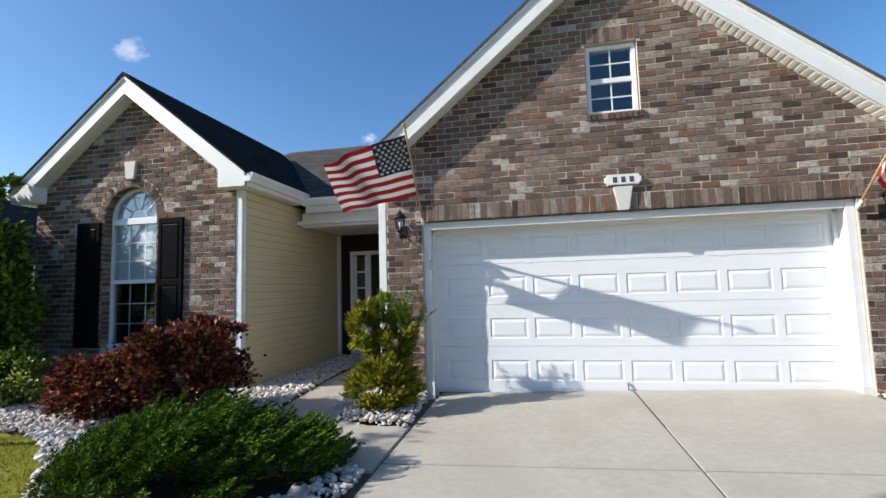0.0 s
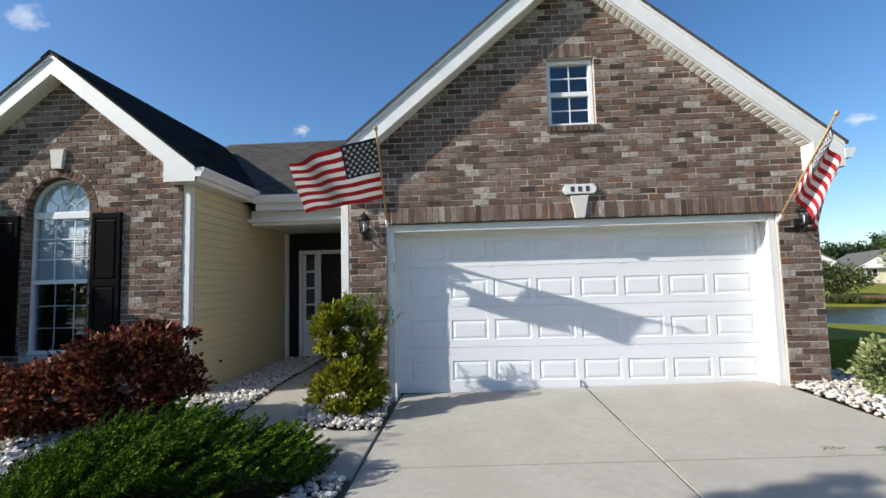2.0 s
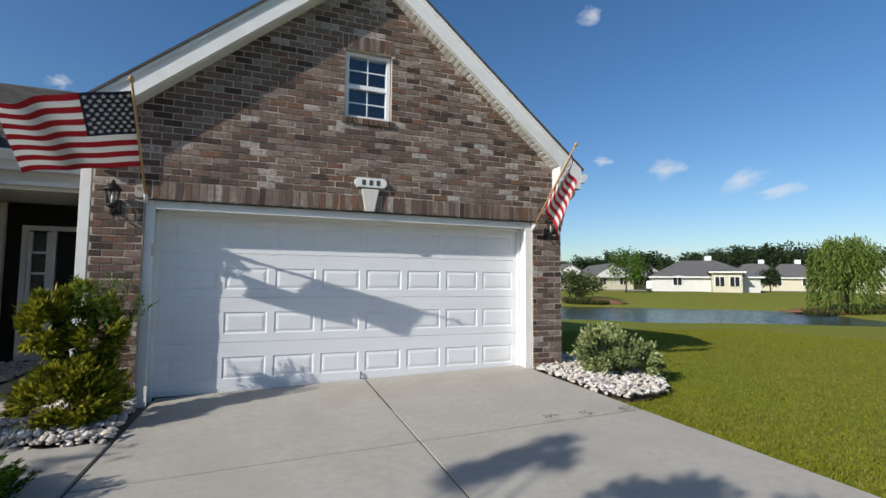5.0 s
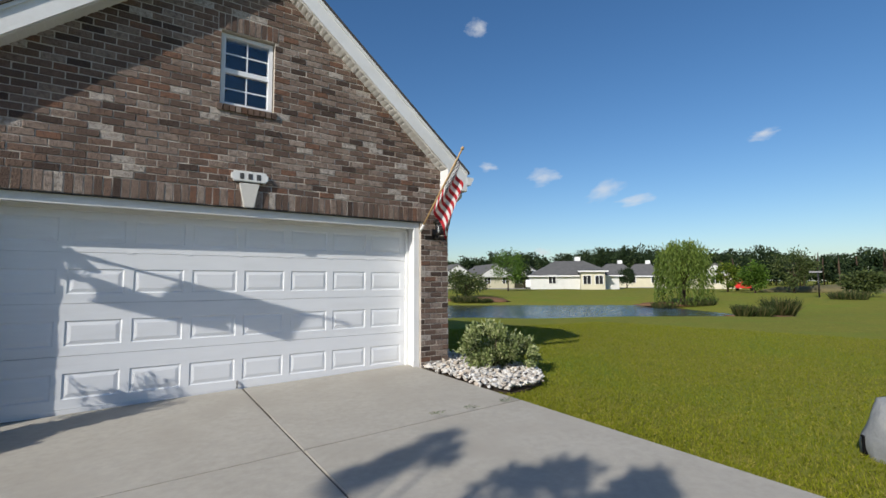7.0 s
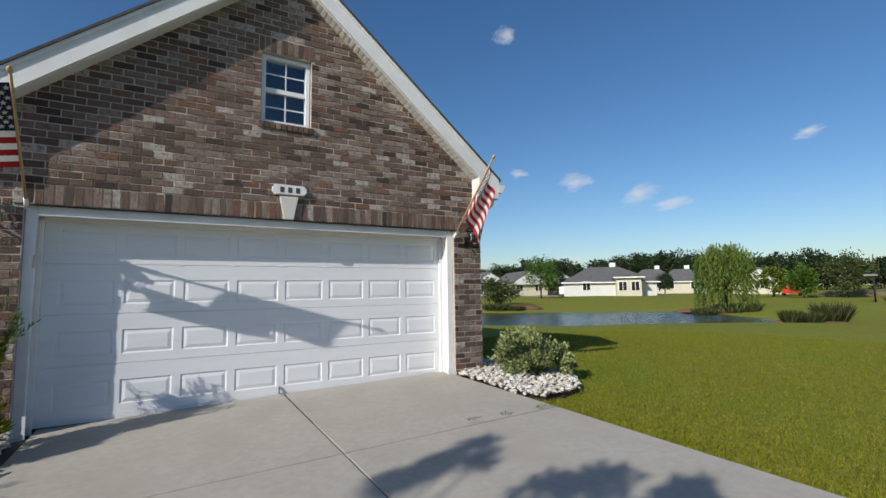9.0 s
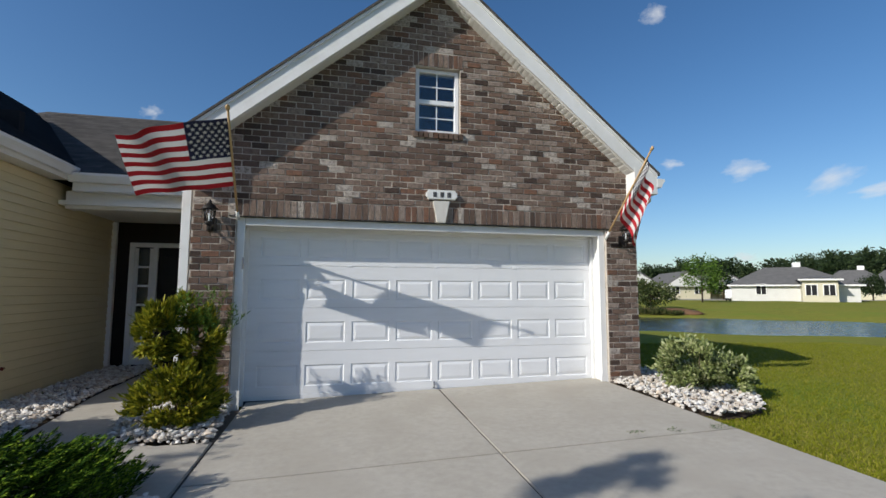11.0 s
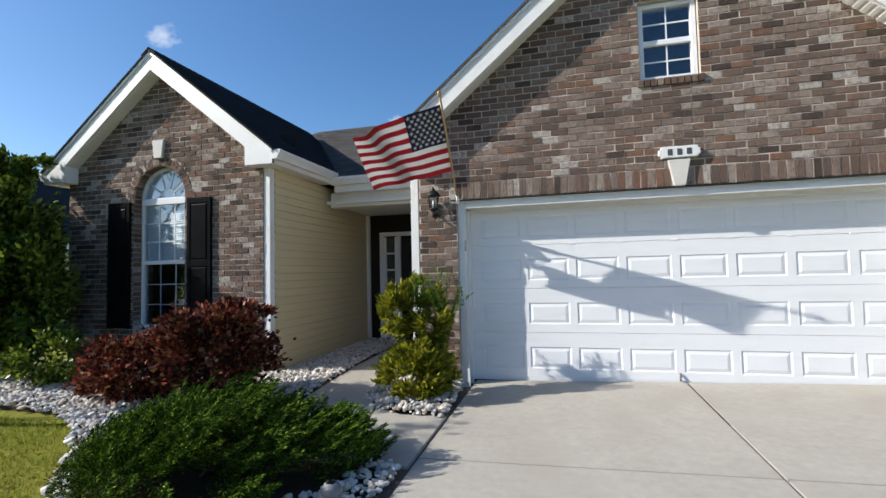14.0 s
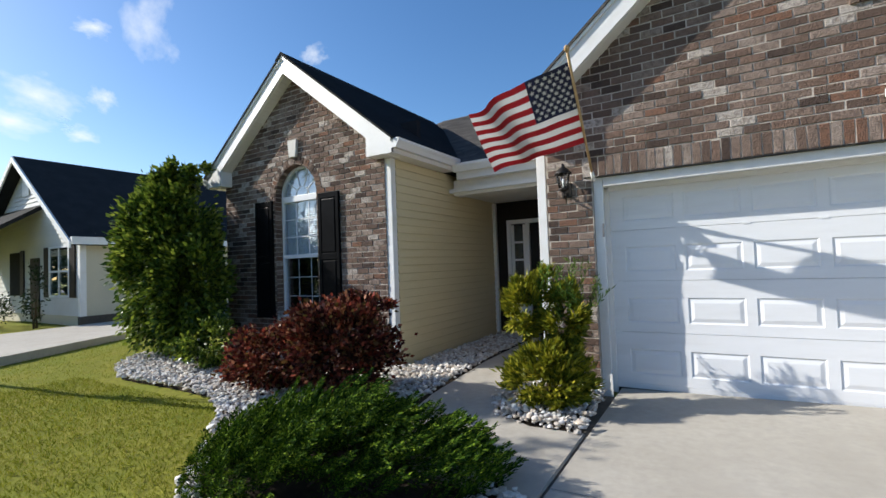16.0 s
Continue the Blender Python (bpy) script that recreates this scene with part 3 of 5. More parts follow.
    part("ridge_cap", prism([v(-0.13, TH), v(0, TH), v(0.13, TH), v(0.13, TH + 0.018), v(0, TH + 0.02), v(-0.13, TH + 0.018)], y0 - 0.05, y1), mat, top)
    return top


roof_garage = gable_roof("roof_garage", -0.02, GP, GS, 3.20, YG - OUT, 9.0, "grey shingle gable roof over the garage with white rakes", "shingle", 2.64, 0.36, 2.70)
roof_wing = gable_roof("roof_wing", WX, WP, WS, 2.10, YW - OUT, 4.4, "shingle gable roof over the front wing, its shade painted near-black", "shingle_shaded", 2.80, 0.44, 2.82)
# main hip roof behind the porch
roof_main = empty("roof_main")
tagged(roof_main, "grey shingle hip roof over the main house", "roof", kind="structure")
E0, RZ, RY = 2.93, 5.10, 5.5
bm = bmesh.new()
vs = [bm.verts.new(p) for p in ((-9.3, 1.62, E0), (3.2, 1.62, E0), (3.2, 10.4, E0), (-9.3, 10.4, E0), (-7.5, RY, RZ), (0.5, RY, RZ), (0.5, RY + 0.8, RZ), (-7.5, RY + 0.8, RZ))]
for f in ((0, 1, 5, 4), (1, 2, 6, 5), (2, 3, 7, 6), (3, 0, 4, 7), (4, 5, 6, 7), (3, 2, 1, 0)):
    bm.faces.new([vs[k] for k in f])
part("roof_deck", bm, "shingle", roof_main)


def shingle_rows(name, origin, along, up, length, rise, mat, parent, clip=None, seed=3):
    """Overlapping shingle tabs on a slope, joined."""
    rng = np.random.default_rng(seed)
    o, a, u = np.array(origin), unit(np.array(along, float)), unit(np.array(up, float))
    nrm = unit(np.cross(a, u))
    if nrm[2] < 0:
        nrm = -nrm
    quads = []
    for r in range(int(rise / 0.145)):
        x = -rng.uniform(0, 0.3)
        while x < length:
            w = rng.uniform(0.16, 0.32)
            x0, x1 = max(x, 0), min(x + w, length)
            if x1 > x0 and (clip is None or clip((x0 + x1) / 2, r * 0.145)):
                p = o + u * (r * 0.145)
                t = rng.uniform(0.008, 0.014)
                quads.append([p + a * x0 + nrm * t, p + a * x1 + nrm * t, p + a * x1 + u * 0.16 + nrm * 0.002, p + a * x0 + u * 0.16 + nrm * 0.002])
            x += w
    ob = part(name, quads_mesh(name, np.array(quads)), mat, parent)
    return tagged(ob, kind="stuff")


shingle_rows("shingles", (-7.4, 1.60, E0 - 0.01), (1, 0, 0), (0, RY - 1.62, RZ - E0), 5.6, 4.4, "shingle", roof_main, lambda x, r: r > (0.6 - x) * 1.2)
shingle_rows("shingles", (WX + 2.15, YW - OUT - 0.04, wz(WX + 2.15) + TH), (0, 1, 0), (-1, 0, WS), 4.4, 2.75, "shingle_shaded", roof_wing)
# porch eave: beam, fascia, gutter
porch_beam = part("porch_beam", box(-5.15, -2.98, 1.78, 2.0, 2.42, 2.68, 0.006), "soffit")
tagged(porch_beam, "cream boxed beam over the porch opening", "beam", kind="structure")
bm = box(-5.0, -2.98, 1.62, 1.775, 2.66, 2.90)
g = [(1.62, 0.16), (1.608, 0.155), (1.608, 0.04), (1.545, 0.04), (1.525, 0.09), (1.495, 0.13), (1.495, 0.165), (1.505, 0.165), (1.505, 0.135), (1.537, 0.095), (1.552, 0.052), (1.60, 0.052), (1.60, 0.16)]
porch_fascia = part("porch_fascia", bm, "trim")
tagged(porch_fascia, "white fascia board above the porch", "fascia", kind="structure")
part("gutter", prism([(y, 2.735 + z) for y, z in g], -5.02, -3.24, plane="yz"), "trim", porch_fascia, "white aluminium gutter")

# ---- cream lap siding beside the porch ----
siding_wall = empty("wall_siding", pose(-0.075, 0, 0))
tagged(siding_wall, "cream lap-sided wall beside the entry walk", "siding", kind="structure")
part("sheathing", box(-5.3, -5.175, 0.275, 3.52, -0.2, 2.80), "siding", siding_wall)
for k in range(25):
    z = -0.10 + k * 0.1155
    part("board", prism([(-5.176, z), (-5.148, z - 0.004), (-5.146, z + 0.004), (-5.166, z + 0.116), (-5.176, z + 0.116)], 0.268, 3.5), "siding", siding_wall)
part("corner_post", box(-5.262, -5.160, 0.165, 0.267, -0.05, 2.80, 0.006), "trim", siding_wall, "white corner post")
part("corner_post", box(-5.17, -5.09, 3.44, 3.515, -0.13, 2.46, 0.004), "trim", siding_wall)
garage_post = part("corner_post", box(-3.075, -2.975, 0.015, 0.13, -0.05, 2.66, 0.006), "trim")
tagged(garage_post, "white vinyl corner post beside the garage brick", "corner post", kind="structure")


# ---- front door, in the shade of the porch ----
def front_door():
    d = empty("door_front", pose(-0.20, 0, 0))
    tagged(d, "dark front door with a white glazed sidelight", "door", kind="structure")
    y = 3.51
    part("door_slab", box(-4.27, -3.38, y - 0.03, y, -0.07, 2.0, 0.004), "door_and_shade_dark", d)
    for x0, x1 in ((-4.20, -3.87), (-3.78, -3.45)):
        for z0, z1 in ((0.15, 0.75), (0.9, 1.85)):
            part("door_panel", box(x0, x1, y - 0.045, y - 0.031, z0, z1, 0.006), "door_and_shade_dark", d)
    for x0, x1 in ((-4.74, -4.66), (-4.36, -4.28), (-3.37, -3.28)):
        part("jamb", box(x0, x1, y - 0.06, y, -0.13, 2.02, 0.005), "frame_white", d)
    part("head", box(-4.74, -3.28, y - 0.062, y, 2.021, 2.10, 0.005), "frame_white", d)
    part("sidelight_panel", box(-4.655, -4.365, y - 0.035, y, -0.08, 0.62, 0.006), "frame_white", d)
    for k in range(4):
        z = 0.66 + k * 0.34
        part("sidelight_pane", box(-4.60, -4.42, y - 0.012, y - 0.004, z, z + 0.30), "glass", d)
        part("muntin", box(-4.655, -4.365, y - 0.04, y - 0.002, z - 0.04, z - 0.002), "frame_white", d)
    part("stile", box(-4.655, -4.605, y - 0.036, y - 0.001, 0.62, 2.0), "frame_white", d)
    part("stile", box(-4.415, -4.365, y - 0.036, y - 0.001, 0.62, 2.0), "frame_white", d)
    part("door_handle", tube([(-3.46, y - 0.03, 1.0), (-3.46, y - 0.08, 1.0), (-3.56, y - 0.085, 1.0)], 0.011), "dark_metal", d)


front_door()


# ---- garage door ----
def garage_door():
    d = empty("garage_door")
    tagged(d, "white sectional garage door with raised panels, closed", "garage door", kind="structure")
    x0, x1, y, cx = -2.42, 2.44, DEEP, 0.03
    for s in range(4):
        z = -0.055 + s * 0.54
        zl, zh = z + 0.10, z + 0.362
        bm = box(x0, x1, y + 0.014, y + 0.04, z, z + 0.538)
        box(x0, x1, y, y + 0.0139, z + 0.001, zl, 0, bm)
        box(x0, x1, y, y + 0.0139, zh, z + 0.537, 0, bm)
        edges = [x0] + [cx + (k - 3.5) * 0.575 + e * 0.245 for k in range(8) for e in (-1, 1)] + [x1]
        for xa, xb in zip(edges[::2], edges[1::2]):
            box(xa, xb, y, y + 0.0139, zl, zh, 0, bm)
        sec = part("section", bm, "door_white", d)
        for k in range(8):
            px = cx + (k - 3.5) * 0.575
            bm = bmesh.new()
            rings = []
            for ins, dep in ((0.0, 0.0), (0.012, 0.0085), (0.022, 0.0085), (0.052, 0.0015), (0.058, 0.001)):
                rings.append([bm.verts.new((px + a * (0.245 - ins), y + dep, (zl + zh) / 2 + b * (0.131 - ins))) for a, b in ((-1, -1), (1, -1), (1, 1), (-1, 1))])
            for r0, r1 in zip(rings, rings[1:]):
                for q in range(4):
                    bm.faces.new((r0[q], r0[(q + 1) % 4], r1[(q + 1) % 4], r1[q]))
            bm.faces.new(rings[-1])
            part("panel", bm, "door_white", sec)
    part("bottom_rail", box(x0, x1, y + 0.001, y + 0.038, -0.11, -0.0555, 0.002), "door_white", d)
    part("bottom_seal", box(x0, x1, y + 0.005, y + 0.035, -0.16, -0.1105), "tyre", d, "black rubber bottom seal")
    lock = part("lock_bar", tube([(0.02, y - 0.012, -0.04), (0.02, y - 0.03, 0.0), (0.02, y - 0.012, 0.04)], 0.012), "plastic_grey", d, "grey lift handle")
    for k in range(9):
        part("hinge_tab", box(cx + (k - 4) * 0.575 - 0.03, cx + (k - 4) * 0.575 + 0.03, y - 0.006, y + 0.002, 1.555, 1.577, 0.002), "door_white", d)


garage_door()
door_frame = empty("door_frame")
tagged(door_frame, "white painted casing and jambs round the garage door", "door frame", kind="structure")
for s in (-1, 1):
    part("casing", box(s * 2.468, s * 2.375, 0.045, 0.095, -0.16, 2.128, 0.008), "trim", door_frame)
    part("jamb", box(s * 2.466, s * 2.405, 0.096, DEEP + 0.05, -0.16, 2.126, 0.003), "trim", door_frame)
    part("stop", box(s * 2.404, s * 2.36, DEEP - 0.045, DEEP - 0.004, -0.16, 2.02, 0.004), "trim", door_frame)
    part("plinth", box(s * 2.467, s * 2.362, 0.036, 0.0445, -0.16, 0.08, 0.003), "trim", door_frame)
part("head_casing", box(-2.374, 2.374, 0.046, 0.095, 2.03, 2.128, 0.008), "trim", door_frame)
part("lintel_angle", box(-2.55, 2.55, -0.006, 0.05, 2.1285, 2.1375), "dark_metal", door_frame, "dark steel lintel angle")
part("door_catch", box(-2.392, -2.374, 0.03, 0.0445, 1.50, 1.64, 0.004), "plastic_grey", door_frame, "small grey catch")
part("head_jamb", box(-2.404, 2.404, 0.096, DEEP + 0.05, 2.05, 2.126, 0.003), "trim", door_frame)
part("head_stop", box(-2.359, 2.359, DEEP - 0.045, DEEP - 0.004, 2.0, 2.049, 0.004), "trim", door_frame)


# ---- windows ----
def gable_window():
    w = empty("window_1")
    tagged(w, "small white double-hung attic window with grilles", "window", kind="structure")
    x0, x1, z0, z1, y = -0.30, 0.30, 3.36, 4.26, 0.085
    for a, b, c, d in ((x0, x0 + 0.05, z0, z1), (x1 - 0.05, x1, z0, z1), (x0 + 0.05, x1 - 0.05, z0, z0 + 0.05), (x0 + 0.05, x1 - 0.05, z1 - 0.045, z1)):
        part("window_frame", box(a, b, y - 0.02, y + 0.08, c, d, 0.004), "frame_white", w)
    mid = (z0 + z1) / 2
    part("meeting_rail", box(x0 + 0.05, x1 - 0.05, y, y + 0.05, mid - 0.03, mid + 0.03, 0.004), "frame_white", w)
    for lo, hi, yy in ((z0 + 0.05, mid - 0.03, y + 0.035), (mid + 0.03, z1 - 0.045, y + 0.02)):
        p = part("pane", box(x0 + 0.05, x1 - 0.05, yy, yy + 0.006, lo, hi), "glass", w)
        p.visible_shadow = False
        part("grille", box(-0.008, 0.008, yy - 0.006, yy - 0.001, lo, hi), "frame_white", w)
        part("grille", box(x0 + 0.05, x1 - 0.05, yy - 0.0065, yy - 0.0015, (lo + hi) / 2 - 0.008, (lo + hi) / 2 + 0.008), "frame_white", w)


gable_window()


def arched(r, n=18, up=0.0):
    return [(AX - r * math.cos(a), AZ + up + r * math.sin(a)) for a in np.linspace(0, math.pi, n)]


def arched_window():
    w = empty("window_2")
    tagged(w, "tall white arched window with grilles and half-drawn blinds", "window", kind="structure")
    y, r0, r1 = YW + 0.125, 0.472, 0.435
    bm = bmesh.new()
    o, i = arched(r0), arched(r1)
    for (a, b), (c, d) in zip(zip(o, o[1:]), zip(i, i[1:])):
        prism([a, b, d, c], y, y + 0.07, bm)
    part("arch_frame", bm, "frame_white", w)
    for s in (-1, 1):
        part("window_frame", box(AX + s * r0, AX + s * r1, y, y + 0.07, 0.52, AZ, 0.004), "frame_white", w)
    part("window_sill", box(AX - r0, AX + r0, y - 0.03, y + 0.07, 0.485, 0.535, 0.005), "frame_white", w)
    part("transom", box(AX - r1, AX + r1, y - 0.012, y + 0.06, 2.40, 2.50, 0.006), "frame_white", w)
    part("meeting_rail", box(AX - r1, AX + r1, y - 0.004, y + 0.05, 1.47, 1.53, 0.004), "frame_white", w)
    for lo, hi, yy in ((0.535, 1.47, y + 0.04), (1.53, 2.40, y + 0.025)):
        p = part("pane", box(AX - r1, AX + r1, yy, yy + 0.006, lo, hi), "glass", w)
        p.visible_shadow = False
        for k in (-1, 1):
            gy = yy + 0.008 if lo < 1 else yy - 0.006
            part("grille", box(AX + k * r1 / 3 - 0.008, AX + k * r1 / 3 + 0.008, gy, gy + 0.005, lo, hi), "frame_white", w)
        for k in (1, 2):
            z = lo + (hi - lo) * k / 3
            part("grille", box(AX - r1, AX + r1, gy - 0.0005, gy + 0.0045, z - 0.008, z + 0.008), "frame_white", w)
    p = part("arch_pane", prism([(AX - r1, AZ - 0.0)] + arched(r1)[1:-1] + [(AX + r1, AZ - 0.0)], y + 0.03, y + 0.036), "glass", w)
    p.visible_shadow = False
    for a in (36, 72, 108, 144):
        ca, sa = math.cos(radians(a)), math.sin(radians(a))
        part("grille", tube([(AX + 0.15 * ca, y + 0.026, AZ + 0.15 * sa), (AX + r1 * ca, y + 0.026, AZ + r1 * sa)], 0.008, 6), "frame_white", w)
    part("grille", tube([(AX + 0.15 * math.cos(a), y + 0.026, AZ + 0.15 * math.sin(a)) for a in np.linspace(0, math.pi, 13)], 0.008, 6), "frame_white", w)
    b = empty("window_blind")
    tagged(b, "white horizontal slat blind lowered to half height", "blind")
    for k in range(25):
        z = 1.52 + k * 0.036
        part("slat", prism([(y + 0.062, z), (y + 0.078, z + 0.036), (y + 0.076, z + 0.038), (y + 0.060, z + 0.003)], AX - r1 + 0.01, AX + r1 - 0.01, plane="yz"), "blind", b)
    part("head_rail", box(AX - r1 + 0.01, AX + r1 - 0.01, y + 0.055, y + 0.085, 2.42, 2.46), "blind", b)
    # flat white sheet close behind the arch pane, so the arch looks pale
    part("arch_shade", prism([(AX - r1, AZ - 0.04)] + arched(r1)[1:-1] + [(AX + r1, AZ - 0.04)], y + 0.075, y + 0.08), "blind", b, "plain white sheet behind the arch pane")


arched_window()


def window_reveal():
    """Brick returns that line the sides and the arch of the opening."""
    bm = bmesh.new()
    for k in range(26):
        z0 = 0.53 + k * 0.0758
        for s in (-1, 1):
            box(AX + s * 0.4735, AX + s * 0.4895, YW + 0.002, YW + 0.124, z0, z0 + 0.066, 0, bm)
    n = 23
    for k in range(n):
        a0, a1 = math.pi * (k + 0.06) / n, math.pi * (k + 0.94) / n
        prism([(AX - r * math.cos(a), AZ + r * math.sin(a)) for r, a in ((0.4735, a0), (0.4895, a0), (0.4895, a1), (0.4735, a1))], YW + 0.002, YW + 0.124, bm)
    tagged(part("window_reveal", bm, "brick_rest", wall_wing), kind="stuff")


window_reveal()


def shutter(x0, x1):
    s = empty("shutter")
    tagged(s, "black raised-panel wooden shutter fixed to the brick", "shutter")
    y, z0, z1 = YW - 0.045, 0.50, 2.44
    part("board", box(x0, x1, y + 0.012, YW - 0.001, z0, z1, 0.003), "black", s)
    for a, b in ((x0, x0 + 0.055), (x1 - 0.055, x1)):
        part("stile", box(a, b, y, y + 0.0115, z0, z1, 0.003), "black", s)
    for za, zb in ((z0, z0 + 0.09), (1.42, 1.51), (z1 - 0.08, z1)):
        part("rail", box(x0 + 0.056, x1 - 0.056, y, y + 0.0115, za, zb, 0.003), "black", s)
    for za, zb in ((z0 + 0.11, 1.40), (1.53, z1 - 0.10)):
        part("raised_panel", box(x0 + 0.075, x1 - 0.075, y - 0.002, y + 0.0115, za, zb, 0.010), "black", s)


shutter(-8.12, -7.70)
shutter(-6.62, -6.20)


def keystone(name, x, y, z0, z1, w0, w1, label):
    bm = prism([(x - w0 / 2, z0), (x + w0 / 2, z0), (x + w1 / 2, z1), (x - w1 / 2, z1)], y, y + 0.08)
    bmesh.ops.bevel(bm, geom=bm.edges[:], offset=0.007, segments=2, affect="EDGES")
    return tagged(part(name, bm, "keystone"), label, "keystone")


keystone("keystone", 0.04, -0.045, 2.135, 2.425, 0.115, 0.23, "cream cast-stone keystone over the garage opening")
keystone("keystone", AX, YW - 0.045, 3.09, 3.37, 0.15, 0.22, "cream cast-stone keystone over the arched window")


def number_plate():
    p = empty("number_plaque")
    tagged(p, "white oval house-number plaque with dark bars", "plaque")
    c, z, w, h, y = 0.045, 2.505, 0.21, 0.062, -0.052
    poly = [(c - w, z - h * 0.5), (c - w * 0.92, z - h * 0.6), (c - w * 0.86, z - h), (c + w * 0.86, z - h), (c + w * 0.92, z - h * 0.6), (c + w, z - h * 0.5),
            (c + w, z + h * 0.5), (c + w * 0.92, z + h * 0.6), (c + w * 0.86, z + h), (c - w * 0.86, z + h), (c - w * 0.92, z + h * 0.6), (c - w, z + h * 0.5)]
    bm = prism(poly, y, y + 0.05)
    bmesh.ops.bevel(bm, geom=[e for e in bm.edges if all(v.co.y < y + 0.01 for v in e.verts)], offset=0.008, segments=2, affect="EDGES")
    part("plaque_body", bm, "plate", p)
    for k in (-1, 0, 1):
        part("bar", box(c + k * 0.095 - 0.024, c + k * 0.095 + 0.024, y - 0.005, y + 0.001, z - 0.034, z + 0.034, 0.004), "numeral", p)


number_plate()


# ---- wall lanterns ----
def wall_lantern(x, z):
    ln = empty("wall_lantern", pose(x, 0, z))
    tagged(ln, "black metal coach lantern with clear glass on brick", "wall lamp", group="lanterns beside the garage")
    part("back_plate", box(-0.055, 0.055, -0.022, -0.001, -0.17, -0.01, 0.008), "dark_metal", ln)
    part("arm", tube([(0, -0.02, -0.12), (0, -0.06, -0.17), (0, -0.11, -0.16), (0, -0.125, -0.10)], 0.012), "dark_metal", ln)
    part("base", lathe([(0.018, -0.12), (0.05, -0.10), (0.055, -0.085), (0.048, -0.075)], 6, at=(0, -0.125, 0)), "dark_metal", ln)
    part("lantern_glass", lathe([(0.045, -0.074), (0.066, 0.07)], 6, at=(0, -0.125, 0)), "glass", ln, "clear glass").visible_shadow = False
    for k in range(6):
        a = k * math.pi / 3
        part("bar", tube([(0.047 * math.cos(a), -0.125 + 0.047 * math.sin(a), -0.075), (0.068 * math.cos(a), -0.125 + 0.068 * math.sin(a), 0.07)], 0.005, 5), "dark_metal", ln)
    part("roof", lathe([(0.092, 0.07), (0.088, 0.082), (0.05, 0.125), (0.022, 0.145), (0.018, 0.165), (0.006, 0.185)], 12, at=(0, -0.125, 0)), "dark_metal", ln)
    part("candle", tube([(0, -0.125, -0.075), (0, -0.125, 0.02)], 0.012), "plate", ln)
    return ln


first_lantern = wall_lantern(-2.735, 2.11)
copy_thing(first_lantern, pose(2.71, 0, 2.05))


# ---- flags ----
def flag(name, foot, tip, hoist_from, hoist_to, fly, surface, label, seed):
    """A pole from foot to tip and a cloth: surface(u, v) gives the cloth's place, u along the fly and v down the hoist (0 to 1)."""
    f = empty(name)
    tagged(f, label, "flag", group="flags beside the garage door")
    foot, tip = Vector(foot), Vector(tip)
    d = (tip - foot).normalized()
    part("pole", tube([foot, tip], 0.0125, 10), "pole", f, "varnished wooden pole")
    part("finial", tube([tip, tip + d * 0.012, tip + d * 0.03, tip + d * 0.05, tip + d * 0.062], [0.013, 0.02, 0.024, 0.018, 0.004], 10), "pole", f)
    part("bracket", tube([foot - d * 0.02, foot + d * 0.10], 0.02, 10), "plate", f, "white pole bracket")
    cols = 30

    def strip(v0, v1, u0, u1, rows):
        bm = bmesh.new()
        grid = [[bm.verts.new(surface(u0 + (u1 - u0) * c / cols, v0 + (v1 - v0) * r / rows)) for c in range(cols + 1)] for r in range(rows + 1)]
        for r in range(rows):
            for c in range(cols):
                face = bm.faces.new((grid[r][c], grid[r][c + 1], grid[r + 1][c + 1], grid[r + 1][c]))
                face.smooth = True
        return bm
    for k in range(13):
        part("stripe", strip(k / 13, (k + 1) / 13, 0.4 if k < 7 else 0.0, 1.0, 2), "red" if k % 2 == 0 else "flag_white", f)
    canton = part("canton", strip(0, 7 / 13, 0, 0.4, 8), "navy", f, "dark blue canton")
    for r in range(9):
        for c in range(6 if r % 2 == 0 else 5):
            u = 0.4 * (0.09 + (c + (0 if r % 2 == 0 else 0.5)) * 0.164)
            v = 7 / 13 * (0.10 + r * 0.10)
            o = Vector(surface(u, v))
            du, dv = (Vector(surface(u + 0.01, v)) - o).normalized(), (Vector(surface(u, v + 0.01)) - o).normalized()
            nrm = du.cross(dv).normalized()
            bm = bmesh.new()
            for s in (-1, 1):
                ring = []
                for q in range(10):
                    rad = 0.027 if q % 2 == 0 else 0.0115
                    a = q * math.pi / 5
                    ring.append(bm.verts.new(o + (du * math.sin(a) - dv * math.cos(a)) * rad + nrm * s * 0.004))
                bm.faces.new(ring)
            part("star", bm, "flag_white", canton)
    return f


FT, TT = Vector((-2.44, -0.06, 2.10)), Vector((-2.36, -1.13, 3.01))


def left_cloth(u, v):
    h = TT + (FT - TT) * (0.06 + 0.60 * v)
    x = h.x - 1.02 * u * (1 - 0.05 * v)
    wave = 0.075 * math.sin(u * 8.5 + v * 1.6) * (0.2 + u) + 0.04 * math.sin(u * 16 + v * 3.5) * u
    y = h.y + 0.02 * u + wave
    z = h.z - 0.16 * u - 0.10 * u * u * (1 - v) + 0.035 * math.sin(u * 7 + 0.6 + v * 2) * u
    return (x, y, z)


flag("flag", FT, TT, 0.06, 0.66, 1.1, left_cloth, "striped red and white flag with starry blue canton, blown out", 1)
FR, TR = Vector((2.43, -0.06, 2.00)), Vector((2.66, -0.78, 3.07))


def right_cloth(u, v):
    h = TR + (FR - TR) * (0.06 + 0.60 * v)
    gather = max(0.0, u - 0.22)
    fold = math.sin(u * 11 + v * 2.4)
    x = h.x + 0.02 * u + 0.40 * gather * (0.35 + 0.65 * v) + 0.030 * fold * (0.3 + u)
